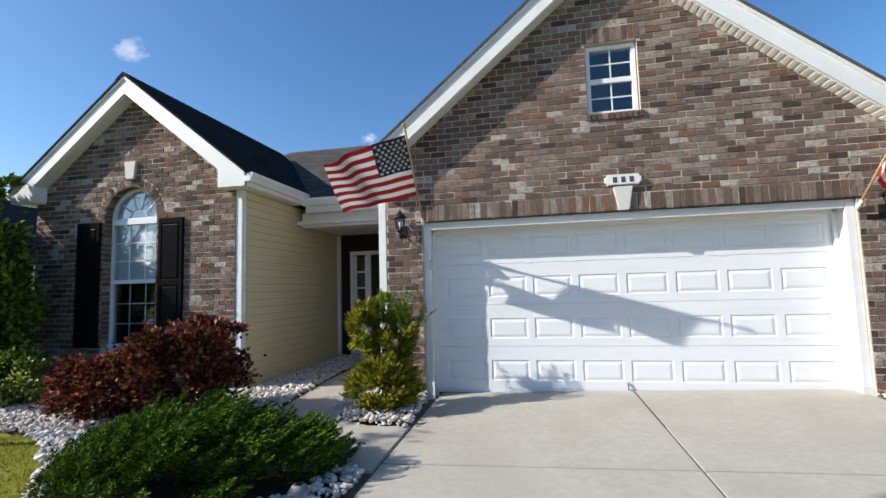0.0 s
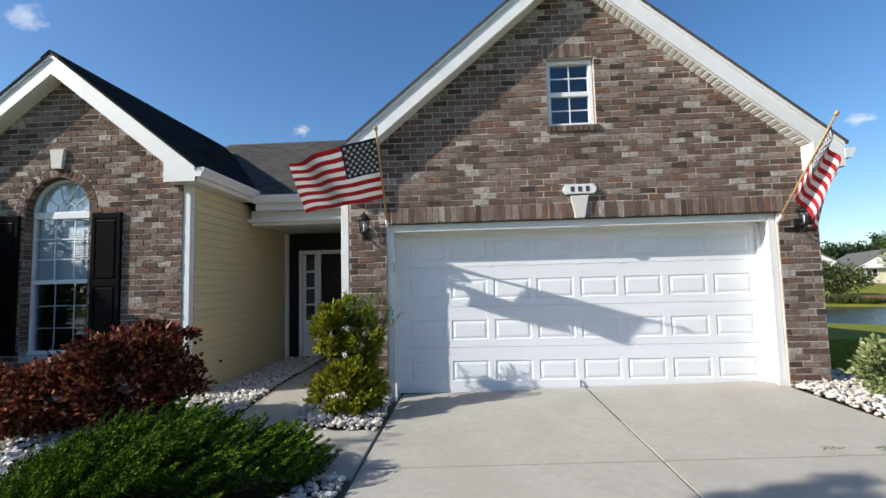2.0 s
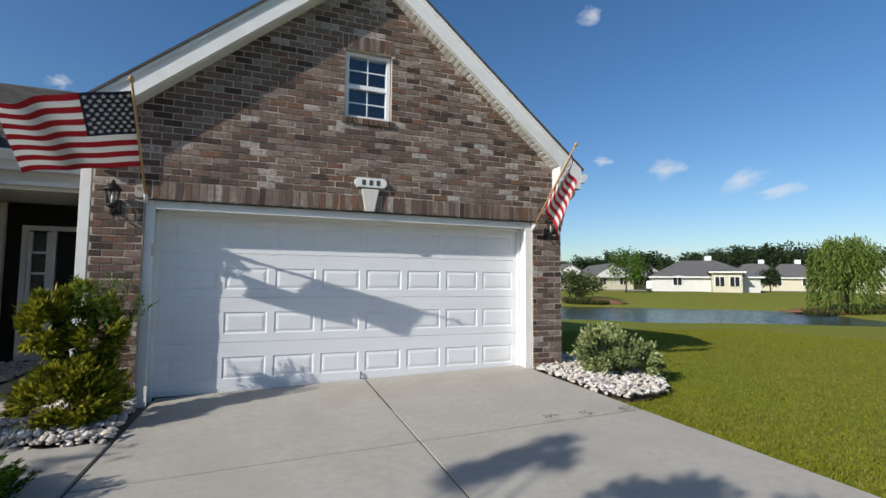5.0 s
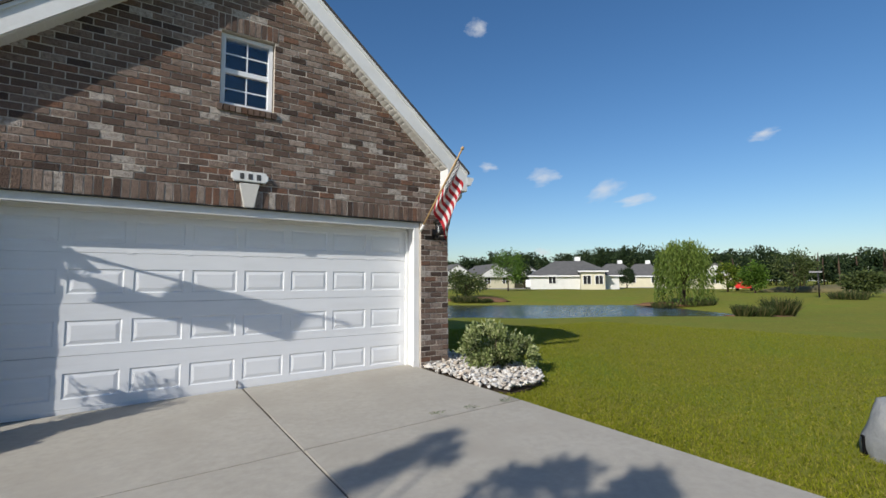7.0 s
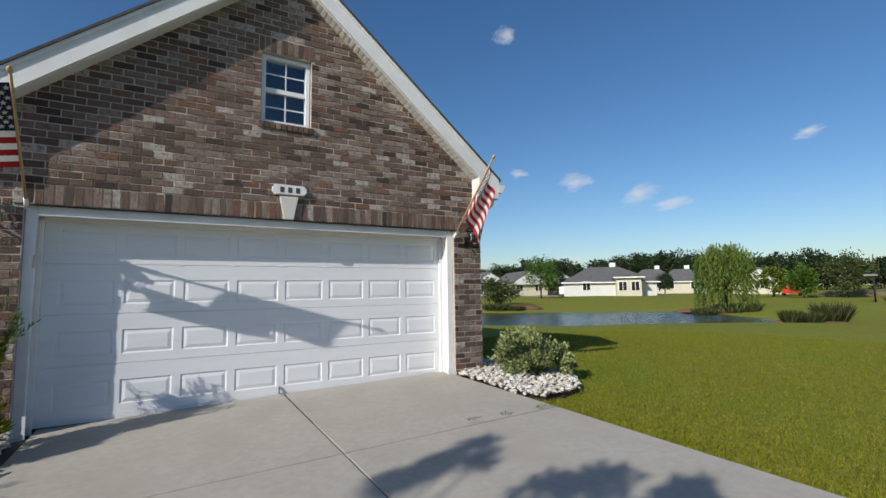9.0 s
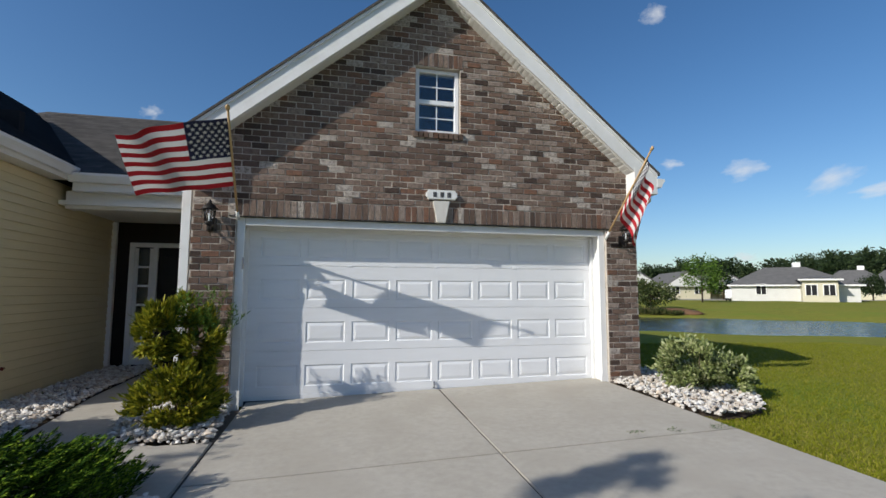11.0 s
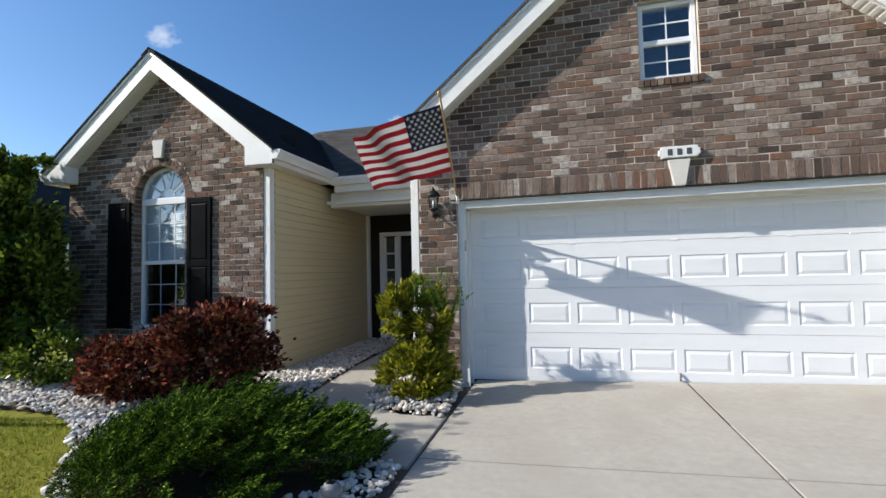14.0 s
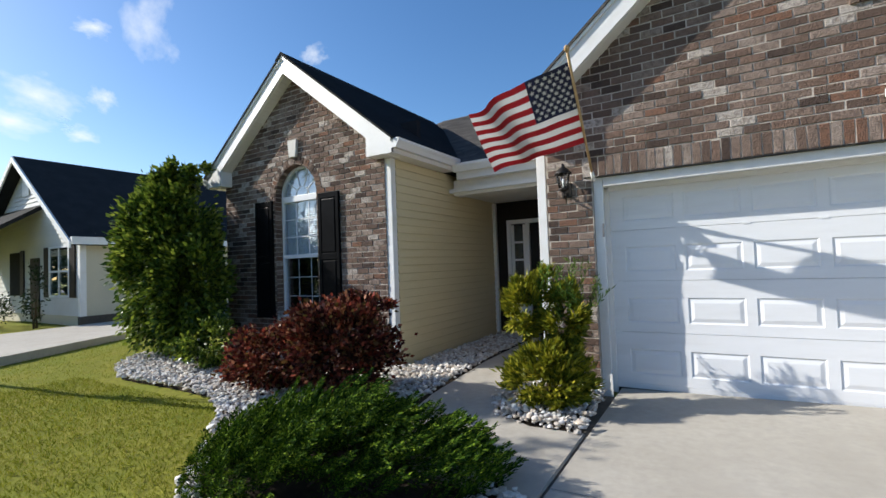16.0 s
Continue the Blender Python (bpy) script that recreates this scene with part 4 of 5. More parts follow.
    y = h.y + 0.14 * u + 0.060 * math.cos(u * 11 + v * 1.5) * (0.3 + u)
    z = h.z - 0.50 * u * (0.85 + 0.15 * u) + 0.02 * fold
    return (x, y, z)


flag("flag", FR, TR, 0.06, 0.66, 0.8, right_cloth, "striped red and white flag hanging in folds from its pole", 2)


# ---- downspout at the garage corner ----
dsp = part("downspout", tube([(3.24, 0.05, 2.68), (3.24, 0.06, 2.60), (3.20, 0.10, 2.55), (3.05, 0.18, 2.50), (3.01, 0.20, 2.44), (3.01, 0.20, 0.1), (3.05, 0.18, 0.03)], 0.032, 8), "trim")
tagged(dsp, "white aluminium downspout on the garage corner", "downspout", kind="structure")


# ---- plants ----
def shrub(name, label, centre, radii, n, leaf, size, clusters, spread, seed, group="", stems=7, category="shrub", extra=(), droop=0.0, lift=0.0):
    """A bush: woody stems from its foot and a crown of separate leaves."""
    rng = np.random.default_rng(seed)
    foot = Vector((centre[0], centre[1], float(ground_height(np.array(centre[0]), np.array(centre[1])))))
    b = empty(name, pose(*foot))
    tagged(b, label, category, group=group)
    parts, ways = [], []
    for c, r, share in ((centre, radii, 1.0), *extra):
        p, w = blob_points(rng, int(n * share), c, r, int(clusters * share) + 3, spread, floor=foot.z + 0.02)
        parts.append(p)
        ways.append(w)
    p, w = np.concatenate(parts) - np.array(foot), np.concatenate(ways)
    w[:, 2] += lift
    part("foliage", leaves("foliage", p, w, size[0], size[1], rng, droop), leaf, b)
    for k in range(stems):
        a = k * 2.4 + rng.uniform(0, 1)
        q = p[rng.integers(0, len(p))] * np.array([0.75, 0.75, 0.85])
        q[2] = max(q[2], 0.15)
        mid = q * np.array([0.35, 0.35, 0.5]) + rng.normal(size=3) * 0.02
        part("stem", tube([(0.05 * math.cos(a), 0.05 * math.sin(a), -0.08), mid, q], [0.016, 0.011, 0.005], 6), "bark", b)
    return b


shrub("tall_shrub", "tall glossy dark-green evergreen shrub beside the wing", (-9.52, -0.60, 1.42), (0.94, 0.66, 1.40), 20000, "leaf_green", (0.105, 0.058), 130, 0.11, 11, stems=12,
      extra=(((-9.45, -0.55, 2.40), (0.76, 0.55, 0.62), 0.28), ((-9.10, -0.45, 3.02), (0.34, 0.28, 0.30), 0.06), ((-8.78, -0.62, 0.95), (0.78, 0.5, 0.95), 0.32)))
shrub("low_shrub", "low dark-green leafy shrub under the arched window", (-7.98, -0.92, 0.26), (0.50, 0.36, 0.34), 3000, "leaf_green", (0.07, 0.042), 30, 0.15, 12)
shrub("red_shrub", "rounded shrub with coppery red and purple leaves", (-5.95, -1.34, 0.25), (0.55, 0.46, 0.34), 6600, "leaf_red", (0.062, 0.044), 34, 0.13, 13, group="red shrubs by the walk", lift=0.3)
shrub("red_shrub", "larger rounded coppery red shrub beside the front walk", (-5.00, -1.14, 0.42), (0.58, 0.52, 0.47), 13500, "leaf_red", (0.062, 0.044), 54, 0.125, 14, group="red shrubs by the walk", lift=0.3,
      extra=(((-4.85, -1.05, 0.80), (0.36, 0.34, 0.17), 0.14),))


def yellow_shrub():
    """Upright podocarpus-like shrub: yellow-green whorls in separate clumps, with dark green sprigs at the top."""
    b = shrub("yellow_shrub", "upright yellow-green narrow-leaved shrub against the garage pier", (-2.82, -0.66, 0.17), (0.36, 0.32, 0.24), 5200, "leaf_yellow", (0.09, 0.026), 26, 0.13, 15, lift=0.6,
              extra=(((-3.02, -0.64, 0.82), (0.16, 0.17, 0.27), 0.50), ((-2.66, -0.58, 0.74), (0.19, 0.17, 0.27), 0.55), ((-2.84, -0.48, 1.00), (0.22, 0.13, 0.15), 0.30),
                     ((-3.13, -0.66, 0.74), (0.08, 0.10, 0.10), 0.08), ((-2.76, -0.74, 0.36), (0.27, 0.22, 0.14), 0.30)))
    rng = np.random.default_rng(17)
    roots, ways = [], []
    for k in range(30):
        foot = np.array([rng.uniform(-0.16, 0.34), rng.uniform(-0.06, 0.36), rng.uniform(0.75, 1.10)])
        up = np.array([rng.normal() * 0.30 + 0.12, rng.normal() * 0.25, 1.0])
        for q in range(44):
            f = q / 43
            roots.append(foot + up * 0.36 * f)
            ways.append(np.array([rng.normal(), rng.normal(), 0.55]) * (1 - 0.5 * f) + up * 0.4)
    part("sprig", leaves("sprig", np.array(roots), np.array(ways), 0.062, 0.012, rng), "leaf_spring", b, "dark green needle sprigs")
    return b


yellow_shrub()
shrub("variegated_shrub", "pale grey-green variegated shrub beside the garage corner", (3.20, -0.72, 0.32), (0.38, 0.34, 0.30), 5200, "leaf_grey", (0.058, 0.036), 46, 0.13, 16, lift=0.3,
      extra=(((3.50, -0.94, 0.22), (0.28, 0.26, 0.19), 0.45),))


def juniper():
    """A spreading ground juniper: feathery sprays leaning outwards."""
    rng = np.random.default_rng(21)
    b = empty("juniper", pose(-3.70, -2.58, -0.17))
    tagged(b, "spreading dark-green juniper with feathery sprays", "shrub")
    roots, ways = [], []
    for k in range(430):
        a = rng.uniform(0, 2 * math.pi)
        r = math.sqrt(rng.uniform(0.0, 1.0))
        x, y = 1.12 * r * math.cos(a), 0.80 * r * math.sin(a)
        x, y = x * 0.985 - y * 0.12, y + x * 0.12
        if math.hypot(x - 1.06, y + 0.42) < 0.36 or (x > 0.75 and y < -0.35):
            continue
        h = 0.41 * (1 - r ** 4) * (0.62 + 0.9 * abs(noise.noise((x * 2.2, y * 2.8, 3)))) + 0.02 + rng.uniform(-0.05, 0.06)
        lean = 0.5 + 1.5 * noise.noise((x * 1.4, y * 1.4, 9))
        d = np.array([0.55 * math.cos(a) * r + 0.85 * math.cos(lean), 0.5 * math.sin(a) * r + 0.45 * math.sin(lean) - 0.1, rng.uniform(0.20, 0.62)])
        d = d / np.linalg.norm(d)
        side = np.cross(d, [0, 0, 1])
        side /= np.linalg.norm(side)
        up = np.cross(side, d)
        ln = rng.uniform(0.28, 0.50)
        s0 = np.array([x, y, h]) - d * ln * 0.5
        for q in range(250):
            f = (q + rng.uniform()) / 250
            t = rng.uniform(0, 2 * math.pi)
            w = (0.062 * (1 - f) + 0.008) * math.sqrt(rng.uniform())
            out = side * math.cos(t) * 1.5 + up * math.sin(t) * 0.7
            roots.append(s0 + d * ln * f + out * w + np.array([0, 0, 0.05 * f * f]))
            ways.append(d + out * 0.75 * (1 - 0.6 * f) + rng.normal(size=3) * 0.15)
    part("foliage", leaves("foliage", np.array(roots), np.array(ways), 0.034, 0.0085, rng), "leaf_juniper", b)
    for k in range(12):
        a = k * 0.55
        part("stem", tube([(0, 0, 0), (0.4 * math.cos(a), 0.25 * math.sin(a), 0.12), (0.85 * math.cos(a), 0.45 * math.sin(a), 0.16)], [0.02, 0.014, 0.006], 6), "bark", b)


juniper()


def tree(name, label, foot, height, crown, n, leaf, size, seed, trunk=0.12, clusters=60, spread=0.2, limbs=6, group="", droop=0.0):
    rng = np.random.default_rng(seed)
    z = float(ground_height(np.array(foot[0]), np.array(foot[1])))
    b = empty(name, pose(foot[0], foot[1], z))
    tagged(b, label, "tree", group=group)
    (cx, cy, cz), rad = crown
    part("trunk", tube([(0, 0, -0.2), (0.02, 0.01, height * 0.25), (cx * 0.4, cy * 0.4, height * 0.5), (cx * 0.8, cy * 0.8, height * 0.8)], [trunk * 1.25, trunk, trunk * 0.7, trunk * 0.3], 9), "bark", b)
    for k in range(limbs):
        a = k * 2.4
        e = (cx + rad[0] * 0.75 * math.cos(a), cy + rad[1] * 0.75 * math.sin(a), cz + rad[2] * rng.uniform(-0.4, 0.6))
        s = height * rng.uniform(0.3, 0.55)
        part("limb", tube([(cx * 0.35, cy * 0.35, s), ((e[0] + cx * 0.3) / 2, (e[1] + cy * 0.3) / 2, (s + e[2]) / 2 + 0.1), e], [trunk * 0.5, trunk * 0.3, trunk * 0.08], 6), "bark", b)
    p, w = blob_points(rng, n, (cx, cy, cz), rad, clusters, spread, shell=0.35)
    part("crown", leaves("crown", p, w, size[0], size[1], rng, droop), leaf, b)
    return b


# young tree on the front lawn; its crown shades the driveway
def clumped_tree(name, label, foot, clumps, leaf, seed, trunk):
    """A trunk with one limb for each clump (x, y, z, radius) of leafy twigs."""
    rng = np.random.default_rng(seed)
    z = float(ground_height(np.array(foot[0]), np.array(foot[1])))
    b = empty(name, pose(foot[0], foot[1], z))
    tagged(b, label, "tree")
    part("trunk", tube([(0, 0, -0.2), (0.03, 0.02, 1.2), (-0.02, 0.05, 2.4), (0.05, 0.0, 3.4)], [trunk * 1.3, trunk, trunk * 0.75, trunk * 0.45], 9), "bark", b)
    roots, ways = [], []
    for cx, cy, cz, r in clumps:
        c = np.array([cx - foot[0], cy - foot[1], cz - z])
        part("limb", tube([(0.0, 0.03, 2.2), tuple(c * np.array([0.45, 0.45, 0.0]) + np.array([0, 0, 2.9])), tuple(c)], [trunk * 0.4, trunk * 0.25, 0.008], 6), "bark", b)
        for k in range(int(26 + 300 * r)):
            d = unit(rng.normal(size=3) + np.array([0.35, 0.15, 0.1]))
            p = c + d * r * rng.uniform(0.0, 0.9)
            for q in range(6):
                roots.append(p + d * 0.018 * q + rng.normal(size=3) * 0.012)
                ways.append(d + rng.normal(size=3) * 0.55)
    part("crown", leaves("crown", np.array(roots), np.array(ways), 0.085, 0.042, rng), leaf, b)
    return b


clumped_tree("lawn_tree", "young broad-leaved tree on the front lawn", (-5.6, -6.5),
             [(-7.51, -5.82, 4.70, 0.09), (-7.37, -5.80, 4.80, 0.10), (-6.93, -5.64, 4.70, 0.09), (-6.85, -5.86, 4.80, 0.05), (-6.73, -5.57, 4.85, 0.05), (-5.55, -6.05, 4.00, 0.14), (-5.49, -6.27, 4.20, 0.16), (-4.85, -6.50, 3.80, 0.18), (-4.95, -6.64, 4.10, 0.13), (-5.09, -6.34, 3.70, 0.13)], "leaf_green", 31, 0.07)
# unseen tree, added so its sparse crown throws dappled shade on the walk
tree("lawn_tree", "second young tree, added out of view to dapple the front walk", (-12.3, -3.4), 4.6, ((1.6, -0.75, 4.4), (1.25, 0.62, 0.5)), 620, "leaf_green", (0.13, 0.075), 32, 0.05, 22, 0.14, limbs=4)


# ---- gravel beds ----
def stone_shape(seed):
    rng = np.random.default_rng(seed)
    bm = bmesh.new()
    bmesh.ops.create_icosphere(bm, subdivisions=1, radius=1)
    sc = (rng.uniform(0.8, 1.25), rng.uniform(0.7, 1.0), rng.uniform(0.5, 0.75))
    for v in bm.verts:
        k = 1 + rng.normal() * 0.17
        v.co = Vector((v.co.x * sc[0] * k, v.co.y * sc[1] * k, v.co.z * sc[2] * k))
    me = bpy.data.meshes.new("stone")
    bm.to_mesh(me)
    bm.free()
    me.materials.append(M["stone"])
    return me


STONES = [stone_shape(k) for k in range(8)]


def inside(poly, x, y):
    c = False
    for (xa, ya), (xb, yb) in zip(poly, poly[1:] + poly[:1]):
        if (ya > y) != (yb > y) and x < (xb - xa) * (y - ya) / (yb - ya) + xa:
            c = not c
    return c


def gravel_bed(poly, near, gap, size, seed, label, dome=0.05):
    rng = np.random.default_rng(seed)
    bed = empty("gravel_bed")
    tagged(bed, label, "gravel", kind="structure")
    cx, cy = sum(p[0] for p in poly) / len(poly), sum(p[1] for p in poly) / len(poly)
    soil = prism([(cx + (x - cx) * 0.93, cy + (y - cy) * 0.93) for x, y in poly] if len(poly) < 10 else poly, -0.14, -0.035, plane="xy")
    for v in soil.verts:
        v.co.z += fall(v.co.x, v.co.y)
    part("soil", soil, "soil", bed)
    xs, ys = [p[0] for p in poly], [p[1] for p in poly]
    spots = []
    y = min(ys)
    while y < max(ys):
        x = min(xs)
        while x < max(xs):
            px, py = x + rng.uniform(-0.4, 0.4) * gap, y + rng.uniform(-0.4, 0.4) * gap
            if (inside(poly, px, py) or inside(poly, px, py + 0.06)) and ((px + 3.70) / 1.0) ** 2 + ((py + 2.58 - 0.12 * (px + 3.70)) / 0.68) ** 2 > 1:
                spots.append((px, py))
            x += gap
        y += gap * 0.85
    spots.sort(key=lambda s: (s[0] - near[0]) ** 2 + (s[1] - near[1]) ** 2)
    verts, faces, count = [], [], 0
    for i, (px, py) in enumerate(spots):
        s = size * rng.uniform(0.55, 1.45)
        m = pose(px, py, fall(px, py) + s * 0.2 + dome * rng.uniform(0, 1), rng.uniform(-25, 25), rng.uniform(-25, 25), rng.uniform(0, 360)) @ Matrix.Diagonal((s, s, s, 1))
        me = STONES[rng.integers(0, 8)]
        if i < 290:
            ob = new("stone", me)
            ob.parent = bed
            ob.matrix_basis = m
        else:
            a = np.empty(len(me.vertices) * 3)
            me.vertices.foreach_get("co", a)
            a = a.reshape(-1, 3) @ np.array(m.to_3x3()).T + np.array(m.translation)
            verts.append(a)
            f = np.array([p.vertices[:] for p in me.polygons]) + count
            faces.append(f)
            count += len(a)
    if verts:
        me = bpy.data.meshes.new("stones")
        me.from_pydata(np.concatenate(verts).tolist(), [], np.concatenate(faces).tolist())
        tagged(part("stones", me, "stone_rest", bed), kind="stuff")
    return bed


BED_A = [(-10.3, -0.7), (-9.6, -1.35), (-8.7, -1.70), (-7.4, -1.68), (-6.5, -1.72), (-5.75, -2.1), (-5.1, -2.6), (-4.62, -3.1), (-4.2, -3.38), (-3.5, -3.55), (-2.6, -3.4), (-2.36, -3.0),
         (-2.36, -2.31), (-3.25, -2.27), (-3.71, -1.9), (-3.99, -1.35), (-4.13, -0.7), (-4.31, 1.0), (-4.38, 3.4), (-5.14, 3.4), (-5.14, 0.16), (-8.98, 0.16), (-10.0, 0.3)]
BED_B = [(-3.44, -0.55), (-3.22, -0.96), (-2.82, -1.18), (-2.36, -1.16), (-2.36, -0.9), (-2.42, -0.02), (-3.12, -0.02), (-3.12, 0.2), (-3.29, 0.1)]
BED_C = [(2.44, -0.02), (2.44, -1.45), (2.62, -1.75), (2.9, -1.75), (3.3, -1.6), (3.65, -1.2), (3.7, -0.5), (3.55, 0.3), (3.45, 2.0), (2.98, 2.0), (2.98, -0.02)]
gravel_bed(BED_A, (-4.3, -1.6), 0.050, 0.027, 41, "white and tan river stones round the foundation shrubs", 0.04)
gravel_bed(BED_B, (-2.8, -0.95), 0.043, 0.026, 42, "heaped white and grey stones round the yellow shrub", 0.08)
gravel_bed(BED_C, (2.6, -0.9), 0.048, 0.027, 43, "white stones round the variegated shrub", 0.06)
splash = part("splash_block", box(-2.72, -2.48, -0.14, -0.02, -0.15, -0.04, 0.012), "concrete")
tagged(splash, "small grey concrete block at the pier's foot", "block")


# ---- path light and utility boulder ----
def path_light(x, y):
    z = float(ground_height(np.array(x), np.array(y)))
    p = empty("path_light", pose(x, y, z + 0.04))
    tagged(p, "small grey plastic solar path light by the juniper", "garden light")
    part("stake", tube([(0, 0, -0.20), (0, 0, 0.10)], 0.012), "plastic_grey", p)
    part("lens", lathe([(0.040, 0.08), (0.052, 0.095), (0.052, 0.13)], 18), "plastic_grey", p)
    part("cap", lathe([(0.068, 0.13), (0.070, 0.142), (0.055, 0.165), (0.048, 0.167), (0.044, 0.182), (0.02, 0.185)], 20), "plastic_grey", p)
    part("solar_cell", box(-0.022, 0.022, -0.022, 0.022, 0.185, 0.188), "black", p)


path_light(-2.60, -2.97)


def boulder():
    rng = np.random.default_rng(5)
    b = bmesh.new()
    bmesh.ops.create_cube(b, size=1)
    bmesh.ops.subdivide_edges(b, edges=b.edges[:], cuts=7, use_grid_fill=True)
    for v in b.verts:
        p = v.co.copy()
        q = p.normalized() * 0.62
        p = p.lerp(q, 0.30)
        top = (p.z + 0.5)
        p.x *= 1.05 - 0.28 * top
        p.y *= 0.75 - 0.30 * top
        p += Vector((1, 1, 1)) * 0.0 + p.normalized() * 0.05 * noise.noise(p * 3.5) + p.normalized() * 0.02 * noise.noise(p * 9)
        p.z *= 0.72
        v.co = p
    for f in b.faces:
        f.smooth = True
    ob = part("artificial_boulder", b, "boulder")
    ob.matrix_basis = pose(3.84, -4.96, 0.10, 0, 0, -38) @ Matrix.Diagonal((0.64, 0.64, 0.72, 1))
    return tagged(ob, "grey hollow artificial boulder on the lawn", "boulder")


boulder()


# weeds rooted in the driveway joint, and a small valve box beside the boulder
for k, (x, y) in enumerate(((1.35, -2.14), (1.75, -2.15), (2.20, -2.14), (2.36, -2.12))):
    shrub("weed", "tiny green weed growing in the driveway joint", (x, y, 0.0), (0.06, 0.03, 0.006), 60, "leaf_juniper", (0.016, 0.006), 5, 0.4, 70 + k, stems=0, category="weed", group="weeds in the driveway")
vb = empty("valve_box", pose(3.70, -4.66, -0.09))
tagged(vb, "small black plastic valve box beside the boulder", "utility box")
part("body", box(-0.028, 0.028, -0.028, 0.028, -0.05, 0.11, 0.008), "black", vb)
part("lid", box(-0.032, 0.032, -0.032, 0.032, 0.1105, 0.124, 0.005), "black", vb)


# ---- grass blades on the near lawns ----
def grass(name, boxes, keep, n, seed, label, height):
    rng = np.random.default_rng(seed)
    pts = []
    for x0, x1, y0, y1, share in boxes:
        k = int(n * share)
        q = rng.uniform(0, 1, k)
        pts.append(np.stack([x0 + (x1 - x0) * (q ** 1.7 if x1 > 0 else q), rng.uniform(y0, y1, k)], 1))
    p = np.concatenate(pts)
    p = p[np.array([keep(x, y) for x, y in p])]
    at = np.column_stack([p, ground_height(p[:, 0], p[:, 1]) - 0.004])
    way = rng.normal(size=(len(p), 3)) * 0.55
    way[:, 2] = np.abs(way[:, 2]) + 0.7
    ob = part(name, leaves(name, at, way, height, 0.007, rng, 0.15), "grass_blade")
    return tagged(ob, label, "grass", kind="stuff")


grass("grass", [(2.43, 13.0, -7.0, 5.0, 1.0)], lambda x, y: not inside(BED_C, x, y) and (x - 3.95) ** 2 + (y + 4.95) ** 2 > 0.16, 190000, 51, "short mown yellow-green grass blades", 0.05)
grass("grass", [(-9.5, -3.6, -5.2, -1.9, 0.8), (-13, -9.0, -4.5, 0.5, 0.2)], lambda x, y: not inside(BED_A, x, y) and not inside(N_DRIVE, x, y), 45000, 52, "bright yellow-green mown grass blades", 0.05)


# ---- neighbour's white house ----
def neighbour():
    h = empty("neighbour_house")
    tagged(h, "white lap-sided neighbour house with a black roof", "house")
    x1, y0, ze, pz, half = -17.6, 1.15, 2.62, 5.5, 4.1
    px = x1 - half
    part("wall", prism([(x1 - 2 * half, -0.3), (x1, -0.3), (x1, ze), (px, pz - 0.18), (x1 - 2 * half, ze)], y0 + 0.03, y0 + 13), "cream_wall", h)
    for k in range(34):
        z = 0.15 + k * 0.15
        w = half if z < ze - 0.3 else half * (pz - 0.45 - z) / (pz - 0.2 - ze)
        if w > 0.2:
            part("board", prism([(y0 + 0.03, z), (y0 - 0.012, z), (y0 + 0.012, z + 0.15), (y0 + 0.03, z + 0.15)], px - w, px + w, plane="yz"), "white_siding", h)
    s = (pz - ze) / half
    for sg in (-1, 1):
        part("roof", prism([(px, pz), (px + sg * (half + 0.35), pz - s * (half + 0.35)), (px + sg * (half + 0.35), pz - s * (half + 0.35) - 0.14), (px, pz - 0.14)], y0 - 0.35, y0 + 13.3), "far_roof_dark", h)
        part("rake_board", prism([(px, pz - 0.02), (px + sg * (half + 0.36), pz - s * (half + 0.36) - 0.02), (px + sg * (half + 0.36), pz - s * (half + 0.36) - 0.22), (px, pz - 0.22)], y0 - 0.40, y0 - 0.352), "trim", h)
    part("fascia", box(x1 + 0.30, x1 + 0.42, y0 - 0.35, y0 + 13.3, ze - 0.36, ze - 0.14), "trim", h)
    part("corner_board", box(x1 - 0.12, x1 + 0.03, y0 - 0.02, y0 + 0.14, -0.1, ze - 0.1), "trim", h)
    part("gable_vent", box(px - 0.3, px + 0.3, y0 - 0.04, y0 - 0.005, pz - 1.35, pz - 0.65, 0.02), "trim", h)
    w = part("window", box(x1 - 2.1, x1 - 0.72, y0 - 0.03, y0 - 0.013, 0.75, 2.25), "glass", h)
    part("window_backing", box(x1 - 2.1, x1 - 0.72, y0 - 0.0125, y0 + 0.02, 0.75, 2.25), "unlit_room", w)
    for xa, xb, za, zb in ((-2.16, -2.08, 0.7, 2.3), (-0.74, -0.66, 0.7, 2.3), (-1.44, -1.38, 0.7, 2.3), (-2.08, -0.74, 2.24, 2.3), (-2.08, -0.74, 0.7, 0.77), (-2.08, -0.74, 1.48, 1.54)):
        part("window_frame", box(x1 + xa, x1 + xb, y0 - 0.05, y0 - 0.031, za, zb), "frame_white", w)
    for xa, xb in ((-2.55, -2.18), (-0.64, -0.27)):
        part("shutter", box(x1 + xa, x1 + xb, y0 - 0.05, y0 - 0.013, 0.7, 2.3, 0.01), "door_and_shade_dark", h)
    part("front_door", box(x1 - 3.7, x1 - 2.95, y0 - 0.04, y0 - 0.013, 0.0, 2.0, 0.01), "door_and_shade_dark", h)
    part("window", box(x1 - 5.6, x1 - 4.6, y0 - 0.03, y0 - 0.013, 0.75, 2.25), "unlit_room", h)
    part("shutter", box(x1 - 4.58, x1 - 4.25, y0 - 0.05, y0 - 0.013, 0.7, 2.3, 0.01), "door_and_shade_dark", h)
